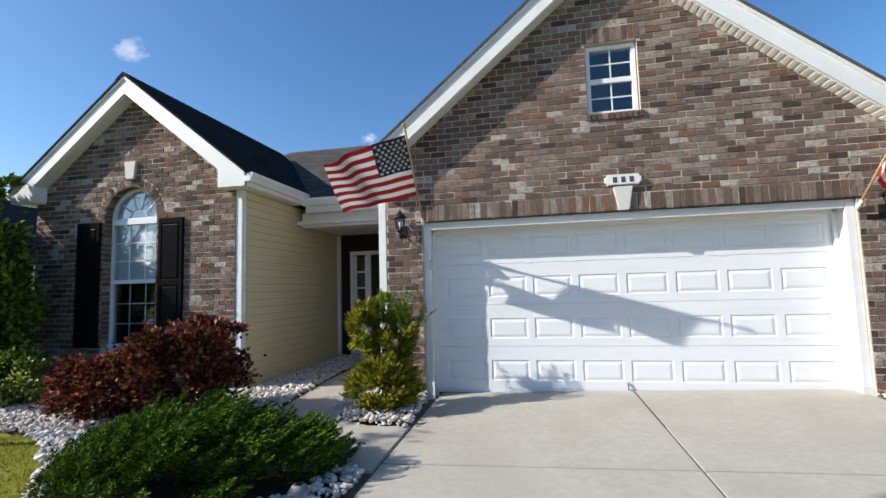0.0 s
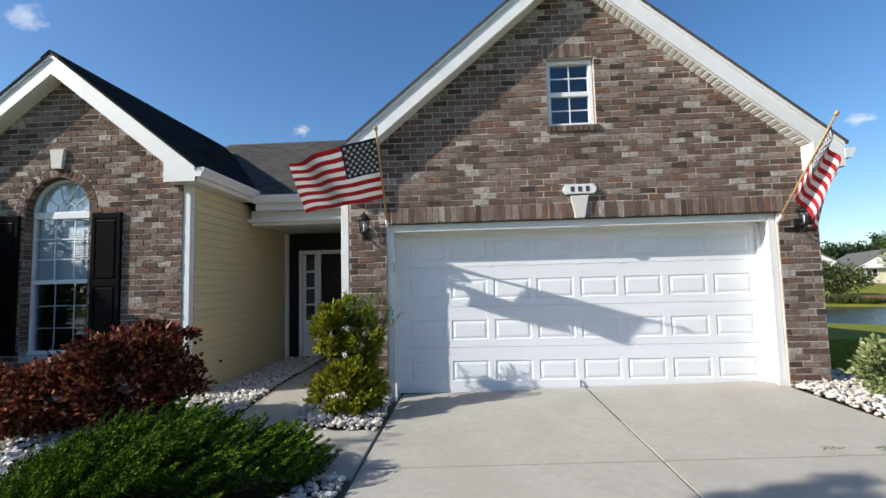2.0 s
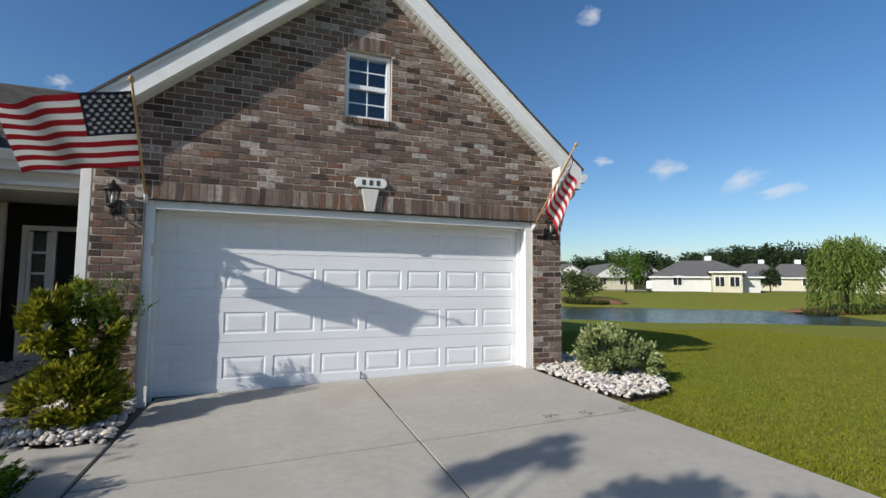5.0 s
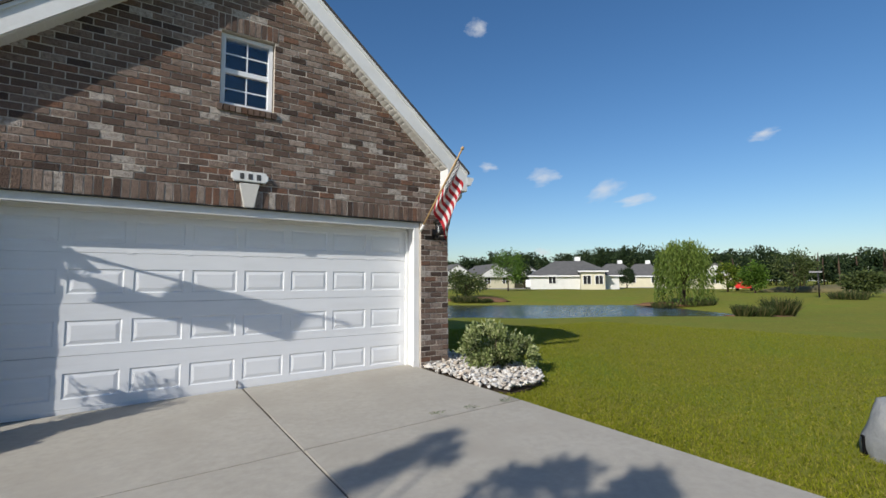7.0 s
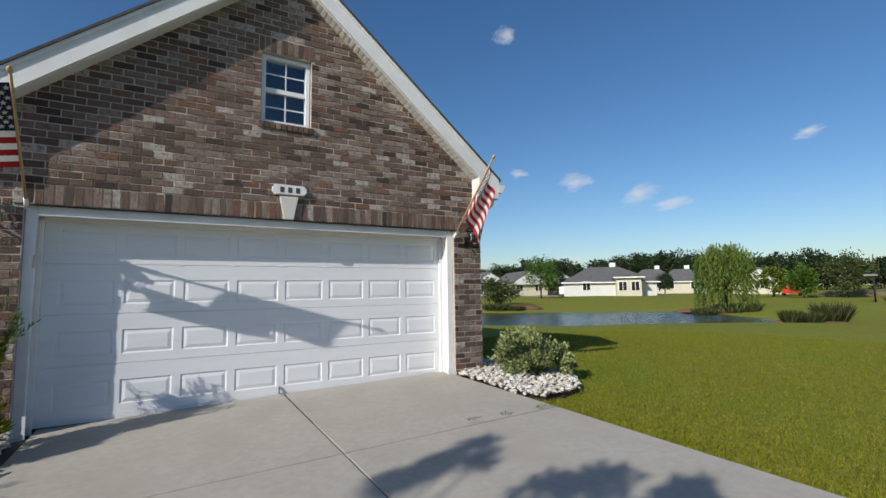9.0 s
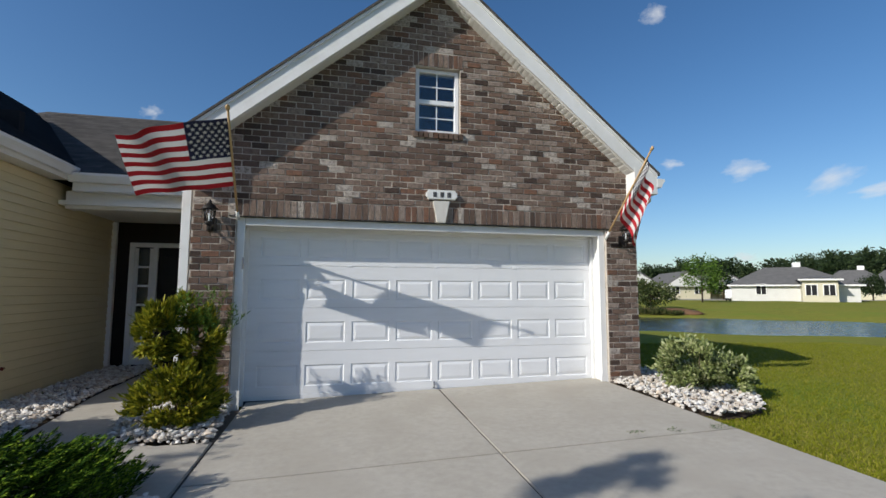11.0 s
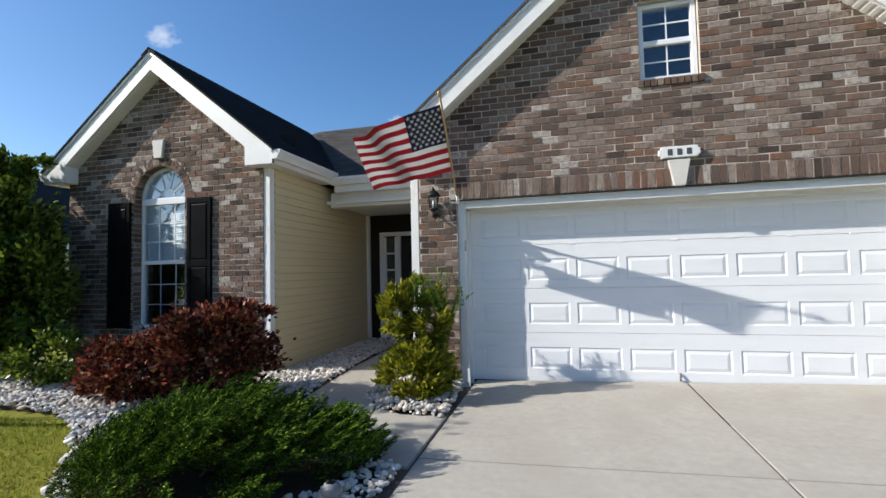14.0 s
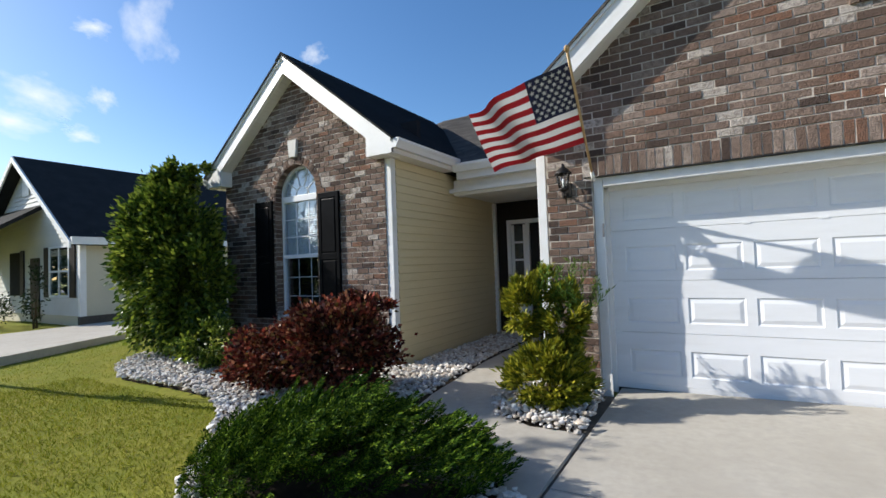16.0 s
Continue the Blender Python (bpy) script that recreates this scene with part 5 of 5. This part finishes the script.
    part("porch_roof", prism([(y0 - 1.7, 2.55), (y0 + 0.02, 3.75), (y0 + 0.02, 3.6), (y0 - 1.7, 2.42)], x1 - 9.0, x1 - 2.75, plane="yz"), "far_roof_dark", h)
    part("porch_beam", box(x1 - 9.0, x1 - 2.8, y0 - 1.72, y0 - 1.6, 2.2, 2.42), "trim", h)
    part("porch_post", box(x1 - 8.9, x1 - 8.76, y0 - 1.7, y0 - 1.58, 0, 2.2, 0.01), "trim", h)
    part("window", box(x1 + 0.031, x1 + 0.05, y0 + 2.6, y0 + 3.5, 0.75, 1.55), "unlit_room", h)
    part("window_frame", box(x1 + 0.031, x1 + 0.06, y0 + 2.5, y0 + 2.6, 0.7, 1.6), "frame_white", h)
    part("foundation", box(x1 - 0.1, x1 + 0.05, y0 - 0.04, y0 + 13, -0.2, 0.14), "joint", h)


neighbour()
shrub("neighbour_shrub", "dark clipped shrub in front of the neighbour's porch", (-20.6, -0.2, 0.35), (0.8, 0.6, 0.5), 900, "leaf_far", (0.09, 0.05), 30, 0.2, 61)
shrub("neighbour_shrub", "narrow dark upright shrub under the neighbour's window", (-18.9, 0.5, 0.8), (0.25, 0.25, 0.8), 500, "leaf_far", (0.09, 0.05), 20, 0.2, 62)


# ---- houses over the pond ----
def far_house(az, dist, width, depth, wall_h, roof_h, turn, label, wall="cream_wall", gable=False, lift=0.0, chimney=True, wins=3):
    """Seen across the water from bearing az; turn is the facade's yaw."""
    x, y = -1.1 + dist * math.sin(radians(az)), -5.9 + dist * math.cos(radians(az))
    z = float(ground_height(np.array(x), np.array(y))) + lift
    h = empty("lakeside_house", pose(x, y, z, 0, 0, turn))
    tagged(h, label, "house", group="houses across the pond")
    w, d = width / 2, depth / 2
    part("wall", box(-w, w, -d, d, -0.5, wall_h), wall, h)
    bm = bmesh.new()
    o = 0.45
    rl = 0 if not gable else d + o
    pts = [(-w - o, -d - o, wall_h - 0.1), (w + o, -d - o, wall_h - 0.1), (w + o, d + o, wall_h - 0.1), (-w - o, d + o, wall_h - 0.1)]
    if gable:
        pts += [(0, -d - o, wall_h + roof_h), (0, d + o, wall_h + roof_h)]
        fs = ((0, 1, 4), (2, 3, 5), (1, 2, 5, 4), (3, 0, 4, 5), (3, 2, 1, 0))
    else:
        pts += [(-w * 0.35, 0, wall_h + roof_h), (w * 0.35, 0, wall_h + roof_h)]
        fs = ((0, 1, 5, 4), (2, 3, 4, 5), (1, 2, 5), (3, 0, 4), (3, 2, 1, 0))
    vs = [bm.verts.new(p) for p in pts]
    for f in fs:
        bm.faces.new([vs[k] for k in f])
    part("roof", bm, "far_roof", h)
    if gable:
        part("gable_wall", prism([(-w, wall_h - 0.1), (w, wall_h - 0.1), (0, wall_h + roof_h - 0.35)], -d - 0.3 - o, -d), "white_siding", h)
    part("fascia", box(-w - o - 0.03, w + o + 0.03, -d - o - 0.06, -d - o, wall_h - 0.22, wall_h - 0.02), "trim", h)
    for k in range(wins):
        wx = -w + (k + 0.5) * width / wins
        win = part("window", box(wx - 0.55, wx + 0.55, -d - 0.06, -d - 0.01, 0.9, 2.2), "unlit_room", h)
        part("frame", box(wx - 0.65, wx - 0.551, -d - 0.10, -d - 0.01, 0.8, 2.3), "trim", win)
        part("frame", box(wx + 0.551, wx + 0.65, -d - 0.10, -d - 0.01, 0.8, 2.3), "trim", win)
        part("frame", box(wx - 0.55, wx + 0.55, -d - 0.10, -d - 0.01, 2.2, 2.3), "trim", win)
        part("mullion", box(wx - 0.04, wx + 0.04, -d - 0.09, -d - 0.061, 0.9, 2.2), "trim", win)
    if chimney:
        part("chimney", box(w * 0.15, w * 0.15 + 0.9, 0, 0.9, wall_h + roof_h * 0.6, wall_h + roof_h + 0.7, 0.03), "trim", h, "white chimney")
    return h


far_house(34.6, 92, 7, 14, 2.2, 2.4, -20, "cream far house with a steep front gable", gable=True, chimney=False, wins=2)
far_house(39.2, 92, 7, 14, 2.2, 2.4, -22, "cream far house with grey roof and white gable", gable=True, chimney=False, wins=2)
far_house(43.0, 96, 7, 14, 2.2, 2.2, -25, "small cream far house behind spring trees", gable=True, chimney=False, wins=2)
big = far_house(49.3, 84, 14.0, 12, 2.2, 2.6, -42, "long white and cream house across the pond with grey hip roof", "white_siding", wins=2)
far_house(51.7, 80, 3.6, 8, 3.0, 0.5, -46, "cream bay of the long house with tall white windows", "cream_wall", chimney=False, wins=2)
far_house(54.4, 104, 9, 10, 2.3, 2.6, -52, "cream far house with grey roof and white chimney", wins=2)
far_house(57.4, 104, 8, 10, 2.3, 2.5, -56, "far house with grey roof and screened porch", wins=2)
far_house(64.6, 90, 7, 9, 2.2, 1.9, -66, "white far house with a grey gable roof", gable=True, chimney=False, wins=1)
fence = empty("privacy_fence", pose(-1.1 + 80 * math.sin(radians(53.2)), -5.9 + 80 * math.cos(radians(53.2)), 0.2, 0, 0, -54))
tagged(fence, "low white vinyl screen fence beside the long house", "fence")
part("panel", box(-1.4, 1.4, -0.05, 0.05, 0, 1.6), "trim", fence)
for k in (-1.4, 0, 1.4):
    part("post", box(k - 0.08, k + 0.08, -0.09, 0.09, -0.2, 1.75), "trim", fence)


def car(name, az, dist, turn, mat, label):
    x, y = -1.1 + dist * math.sin(radians(az)), -5.9 + dist * math.cos(radians(az))
    c = empty(name, pose(x, y, float(ground_height(np.array(x), np.array(y))), 0, 0, turn))
    tagged(c, label, "car")
    bm = prism([(-2.2, 0.35), (2.2, 0.35), (2.25, 0.75), (1.4, 0.95), (0.8, 1.55), (-1.8, 1.6), (-2.2, 0.95)], -0.85, 0.85)
    bmesh.ops.bevel(bm, geom=bm.edges[:], offset=0.07, segments=2, affect="EDGES")
    part("body", bm, mat, c)
    part("windows", prism([(0.75, 1.0), (0.45, 1.45), (-1.6, 1.48), (-1.75, 1.0)], -0.87, 0.87), "black", c)
    for wx in (-1.35, 1.35):
        for wy in (-0.8, 0.8):
            part("wheel", tube([(wx, wy - 0.1, 0.33), (wx, wy + 0.1, 0.33)], 0.33, 14), "tyre", c)


car("parked_car", 44.9, 80, 40, "car_white", "white parked car in front of the far houses")
car("parked_car", 67.1, 72, 20, "car_red", "bright red parked vehicle beyond the pond")


# ---- trees in the distance ----
def at_bearing(az, dist):
    return (-1.1 + dist * math.sin(radians(az)), -5.9 + dist * math.cos(radians(az)))


def willow():
    rng = np.random.default_rng(71)
    x, y = at_bearing(61.4, 41)
    b = empty("willow_tree", pose(x, y, float(ground_height(np.array(x), np.array(y)))))
    tagged(b, "light-green weeping willow on the pond's bank", "tree")
    part("trunk", tube([(0, 0, -0.3), (0.05, 0, 0.9), (0.1, 0.05, 1.9)], [0.28, 0.22, 0.16], 9), "bark", b)
    roots, ways = [], []
    for k in range(9):
        a = k * 2.4
        r = rng.uniform(0.8, 2.0)
        part("limb", tube([(0.1, 0, 1.7), (r * 0.5 * math.cos(a), r * 0.5 * math.sin(a), 3.4), (r * math.cos(a), r * math.sin(a), 4.6)], [0.11, 0.07, 0.02], 6), "bark", b)
    for k in range(430):
        a, r = rng.uniform(0, 2 * math.pi), 1.95 * math.sqrt(rng.uniform(0.02, 1))
        top = 4.8 - 0.42 * r * r * 0.5 + rng.normal() * 0.3
        ln = rng.uniform(1.5, 4.4) if r > 1.0 else rng.uniform(0.5, 2.2)
        for q in range(24):
            f = q / 23
            z = top - ln * f
            if z > 0.25:
                roots.append((r * (1 + 0.12 * f) * math.cos(a) + rng.normal() * 0.05, r * (1 + 0.12 * f) * math.sin(a) + rng.normal() * 0.05, z))
                ways.append((rng.normal() * 0.4 + math.cos(a) * 0.3, rng.normal() * 0.4 + math.sin(a) * 0.3, -1))
    part("crown", leaves("crown", np.array(roots), np.array(ways), 0.30, 0.075, rng), "leaf_willow", b)


willow()
for az, dist, hgt, rad, leaf, seed, label in (
        (36.8, 45, 2.6, 1.7, "leaf_olive", 81, "small bushy tree on the pond's far bank"), (42.0, 66, 5.2, 2.0, "leaf_spring", 82, "bright spring-green tree before the far houses"),
        (44.0, 86, 4.5, 1.5, "leaf_far", 83, "dark round tree beside a far house"), (65.6, 62, 3.0, 1.1, "leaf_green", 84, "dark green round tree near the red vehicle"),
        (68.0, 58, 2.9, 1.05, "leaf_spring", 85, "yellow-green flowering tree beyond the pond"), (71.2, 60, 4.2, 1.6, "leaf_olive", 86, "pale olive tree beyond the lawn"),
        (76.3, 50, 2.0, 1.15, "leaf_olive", 87, "spreading low green tree beside the road"), (55.7, 88, 3.4, 1.2, "leaf_far", 88, "dark small tree between far houses")):
    tree("far_tree", label, at_bearing(az, dist), hgt, ((0, 0, hgt * 0.62), (rad, rad, hgt * 0.38)), 2600, leaf, (0.26, 0.15), seed, 0.10, 40, 0.2, 4)


def woods():
    """The pine woods that close the view: crowns and trunks, far off; plus an unseen ring behind the camera."""
    rng = np.random.default_rng(91)
    at, way = [], []
    for k in range(900):
        # trees from 520 on stand out of view, added to block low sky light
        az = rng.uniform(22, 128) if k < 520 else rng.uniform(128, 288)
        dist = rng.uniform(135, 185) if k < 520 else rng.uniform(42, 60)
        x, y = at_bearing(az, dist)
        base = 8.9 + 2.4 * math.exp(-((az - 58) / 12) ** 2) + 0.8 * math.sin(az * 0.5)
        h = base * rng.uniform(0.75, 1.12) * (0.84 if az > 60 else 0.96)
        r = rng.uniform(2.2, 4.2)
        n = 700 if k < 520 else 90
        d = unit(rng.normal(size=(14, 3)))
        pk = d[rng.integers(0, 14, n)] * 0.8 + np.clip(rng.normal(size=(n, 3)), -1.6, 1.6) * 0.2
        at.append(np.array([x, y, h * 0.62]) + pk * np.array([r, r, h * 0.38]))
        way.append(pk + rng.normal(size=(n, 3)) * 0.5)
        low = rng.uniform(size=(34, 3)) * np.array([9, 9, 5]) - np.array([4.5, 4.5, 0])
        at.append(np.array([x, y, 0.0]) + low)
        way.append(rng.normal(size=(34, 3)))
    ob = part("woods", leaves("woods", np.concatenate(at), np.concatenate(way), 0.62, 0.42, rng), "leaf_far")
    tagged(ob, "dark pine woods along the horizon, with an unseen ring cutting sky fill", "woods", kind="stuff")
    bm = bmesh.new()
    for k in range(60):
        x, y = at_bearing(rng.uniform(60, 100), rng.uniform(128, 140))
        tube([(x, y, -0.5), (x + rng.normal() * 0.3, y, 5), (x + rng.normal() * 0.5, y, rng.uniform(5.5, 7.5))], [0.22, 0.17, 0.06], 5, bm)
    tagged(part("pine_trunks", bm, "bark"), "bare grey pine trunks in the woods", "woods", kind="stuff")


woods()


def reeds():
    rng = np.random.default_rng(95)
    for az, dist, r, h in ((66.9, 25.2, 0.30, 0.62), (68.5, 26.5, 0.30, 0.55), (70.0, 28.0, 0.50, 1.05), (59.6, 40.5, 0.9, 0.6), (62.9, 40.5, 1.1, 0.6), (36.6, 42.5, 1.2, 0.7), (38.6, 42.5, 1.0, 0.5), (75.2, 44, 1.0, 0.7)):
        x, y = at_bearing(az, dist)
        z = float(ground_height(np.array(x), np.array(y)))
        b = empty("reed_clump", pose(x, y, z))
        tagged(b, "olive and tan clump of pond-edge reeds", "reeds", group="reeds round the pond")
        n = 700
        a, q = rng.uniform(0, 2 * math.pi, n), r * np.sqrt(rng.uniform(0, 1, n))
        at = np.stack([q * np.cos(a), q * np.sin(a), np.full(n, -0.05)], 1)
        w = np.stack([np.cos(a) * 0.35 + rng.normal(size=n) * 0.2, np.sin(a) * 0.35 + rng.normal(size=n) * 0.2, np.ones(n)], 1)
        part("blade_tuft", leaves("blade_tuft", at, w, h, 0.05, rng, 0.1), "reed", b)


reeds()


def earth_bank(az, dist, rx, ry, h, mat="earth", label="bare red-brown eroded earth bank by the water"):
    x, y = at_bearing(az, dist)
    bm = bmesh.new()
    bmesh.ops.create_uvsphere(bm, u_segments=28, v_segments=12, radius=1)
    for v in bm.verts:
        k = 1 + 0.22 * noise.noise(v.co * 2.3 + Vector((az, 0, 0)))
        v.co = Vector((v.co.x * rx * k, v.co.y * ry * k, v.co.z * h * k))
    for f in bm.faces:
        f.smooth = True
    ob = part("earth_bank", bm, mat)
    ob.matrix_basis = pose(x, y, float(ground_height(np.array(x), np.array(y))), 0, 0, -az)
    tagged(ob, label, "bank", kind="structure")


earth_bank(38.2, 43.5, 3.0, 1.0, 0.35)
earth_bank(61.4, 41.5, 3.4, 1.2, 0.25)
earth_bank(69.0, 27.4, 1.8, 0.5, 0.10)
earth_bank(74.5, 66, 7.0, 2.5, 0.75, "dry_grass", "tan dry-grass mound before the pine woods")


# ---- road signs far off ----
def stop_sign():
    x, y = at_bearing(78.9, 52)
    s = empty("stop_sign", pose(x, y, float(ground_height(np.array(x), np.array(y))), 0, 0, -75))
    tagged(s, "red octagonal road sign with a white band on a post", "road sign")
    part("post", box(-0.03, 0.03, 0.01, 0.05, -0.3, 2.0), "plastic_grey", s)
    oct_ = [(0.20 * math.cos(radians(22.5 + k * 45)), 1.75 + 0.20 * math.sin(radians(22.5 + k * 45))) for k in range(8)]
    part("face", prism(oct_, -0.01, 0.008), "sign_red", s)
    part("band", box(-0.14, 0.14, -0.014, -0.0105, 1.72, 1.79), "plate", s)


stop_sign()


def street_sign():
    x, y = at_bearing(73.1, 48)
    s = empty("street_sign", pose(x, y, float(ground_height(np.array(x), np.array(y))), 0, 0, -70))
    tagged(s, "dark post with a plain green street-name blade", "road sign")
    part("post", tube([(0, 0, -0.3), (0, 0, 2.2)], 0.06, 10), "dark_metal", s)
    part("blade", box(-0.55, 0.25, -0.12, -0.095, 1.98, 2.12), "plastic_grey", s)


street_sign()


# ---- clouds ----
def cloud(az, el, wide, high, tilt=0):
    dist = 1600
    d = Vector((math.sin(radians(az)) * math.cos(radians(el)), math.cos(radians(az)) * math.cos(radians(el)), math.sin(radians(el))))
    p = d * dist
    q = (-d).to_track_quat("Z", "Y").to_matrix().to_4x4()
    bm = bmesh.new()
    bmesh.ops.create_grid(bm, x_segments=1, y_segments=1, size=1)
    c = part("cloud", bm, "cloud")
    c.matrix_basis = Matrix.Translation(p) @ q @ pose(0, 0, 0, 0, 0, tilt) @ Matrix.Diagonal((dist * math.tan(radians(wide)), dist * math.tan(radians(high)), 1, 1))
    c.visible_shadow = False
    tagged(c, "small soft white fair-weather cloud", "cloud", group="clouds", kind="structure")


for args in ((53.7, 10.6, 3.4, 1.7, 18), (46.8, 12.8, 2.8, 1.5, 8), (57.3, 9.4, 3.2, 1.0, 4), (38.6, 29.8, 1.7, 1.5, 0), (69.6, 14.9, 1.8, 0.8, 10), (39.9, 14.2, 1.7, 0.8, 0), (46.3, 3.6, 1.6, 0.8, 0),
             (-63.8, 25.0, 3.6, 4.4, 0), (-72.4, 17.0, 4.0, 2.4, -15), (-68.5, 23.9, 2.0, 1.2, 0), (-74.5, 14.4, 4.2, 1.8, -8), (-67.6, 17.6, 1.8, 1.6, -20), (-46.6, 24.7, 2.2, 1.6, 20), (-69.5, 14.0, 2.0, 1.2, -10),
             (-20.5, 18.5, 1.4, 0.9, 10)):
    cloud(*args)


# ---- brick faces, course by course ----
def brick_shape():
    bm = bmesh.new()
    a = [bm.verts.new((x, 0.0, z)) for x, z in ((-0.485, -0.455), (0.485, -0.455), (0.485, 0.455), (-0.485, 0.455))]
    b = [bm.verts.new((x, 0.004, z)) for x, z in ((-0.5, -0.5), (0.5, -0.5), (0.5, 0.5), (-0.5, 0.5))]
    c = [bm.verts.new((x, 0.03, z)) for x, z in ((-0.5, -0.5), (0.5, -0.5), (0.5, 0.5), (-0.5, 0.5))]
    bm.faces.new(a)
    for r0, r1 in ((a, b), (b, c)):
        for q in range(4):
            bm.faces.new((r0[q], r0[(q + 1) % 4], r1[(q + 1) % 4], r1[q]))
    bmesh.ops.recalc_face_normals(bm, faces=bm.faces)
    if bm.faces[0].normal.y > 0:
        bmesh.ops.reverse_faces(bm, faces=bm.faces)
    me = bpy.data.meshes.new("brick")
    bm.to_mesh(me)
    bm.free()
    me.materials.append(M["brick"])
    return me


BRICK = brick_shape()
COURSE, LONG, GAP = 0.0790, 0.203, 0.0115


def lay(wall, y, z0, z1, spans, near, seed, turned=()):
    """Lays a brick wall: spans(z) gives the stretches (x0, x1) filled at that height. turned: single bricks (x, z, w, h, angle)."""
    rng = np.random.default_rng(seed)
    todo = []
    row = 0
    z = z0
    while z < z1:
        for xa, xb in spans(z + COURSE * 0.5):
            x = math.floor(xa / LONG) * LONG + (LONG / 2 if row % 2 else 0) - LONG
            while x < xb:
                l, r = max(x, xa), min(x + LONG, xb)
                if r - l > 0.03:
                    todo.append(((l + r) / 2, z + COURSE / 2, r - l - GAP, COURSE - GAP, 0.0))
                x += LONG
        z += COURSE
        row += 1
    todo.sort(key=lambda b: (b[0] - near[0]) ** 2 + (b[1] - near[1]) ** 2)
    base = np.empty(len(BRICK.vertices) * 3)
    BRICK.vertices.foreach_get("co", base)
    base = base.reshape(-1, 3)
    poly = [p.vertices[:] for p in BRICK.polygons]
    verts, faces = [], []
    for i, (cx, cz, w, h, ang) in enumerate(list(turned) + todo):
        m = pose(cx, y + rng.uniform(-0.005, 0.003), cz + rng.normal() * 0.0014, rng.normal() * 0.8, ang + rng.normal() * 0.45, rng.normal() * 0.9) @ Matrix.Diagonal((w, 1, h, 1))
        if i < 298:
            ob = new("brick", BRICK)
            ob.parent = wall
            ob.matrix_basis = m
        else:
            a = base @ np.array(m.to_3x3()).T + np.array(m.translation)
            faces += [tuple(k + len(verts) * len(base) for k in p) for p in poly]
            verts.append(a)
    me = bpy.data.meshes.new("bricks")
    me.from_pydata(np.concatenate(verts).tolist(), [], faces)
    tagged(part("bricks", me, "brick_rest", wall), kind="stuff")


def garage_spans(z):
    w = min(2.965, (GP - z) / GS + 0.06)
    if z < 2.13:
        return [(-2.965, -2.472), (2.472, 2.965)]
    if z < 2.345:
        return [(-2.965, -2.56), (2.56, 2.965)]
    if 3.27 < z < 3.33:
        return [(-w, -0.37), (0.37, w)]
    if 3.27 < z < 4.27:
        return [(-w, -0.305), (0.305, w)]
    if 4.27 < z < 4.47:
        return [(-w, -0.345), (0.345, w)]
    return [(-w, w)]


soldiers = [(-2.56 + 0.0394 + k * 0.0788, 2.2385, 0.0788 - GAP, 0.213 - GAP, 0.0) for k in range(65)]
soldiers += [(-0.345 + 0.0345 + k * 0.069, 4.37, 0.069 - GAP, 0.20 - GAP, 0.0) for k in range(10)]
lay(wall_garage, 0.0, -0.104, 5.4, garage_spans, (0.0, 2.6), 101, soldiers)
sill = empty("window_sill_brick")
tagged(sill, "brown rowlock brick sill under the attic window", "sill", kind="structure")
for k in range(10):
    s = new("brick", BRICK)
    s.parent = sill
    s.matrix_basis = pose(-0.345 + 0.0345 + k * 0.069, -0.028, 3.315, 8, 0, 0) @ Matrix.Diagonal((0.0585, 3.4, 0.078, 1))


def wing_spans(z):
    xa, xb = max(-8.985, WX - (WP - z) / WS - 0.06), min(-5.335, WX + (WP - z) / WS + 0.06)
    if 0.42 < z < AZ:
        return [(xa, AX - AR - 0.0), (AX + AR + 0.0, xb)]
    if AZ <= z < AZ + AR + 0.12:
        w = math.sqrt(max(0.0, (AR + 0.115) ** 2 - (z - AZ) ** 2))
        return [(xa, AX - w), (AX + w, xb)]
    return [(xa, xb)]


ring = []
for k in range(24):
    a = math.pi * (k + 0.5) / 24
    ring.append((AX - (AR + 0.056) * math.cos(a), AZ + (AR + 0.056) * math.sin(a), 0.071 - GAP * 0.6, 0.105, math.degrees(a) - 90))
lay(wall_wing, YW, -0.08, 4.4, wing_spans, (-5.9, 1.9), 102, ring)
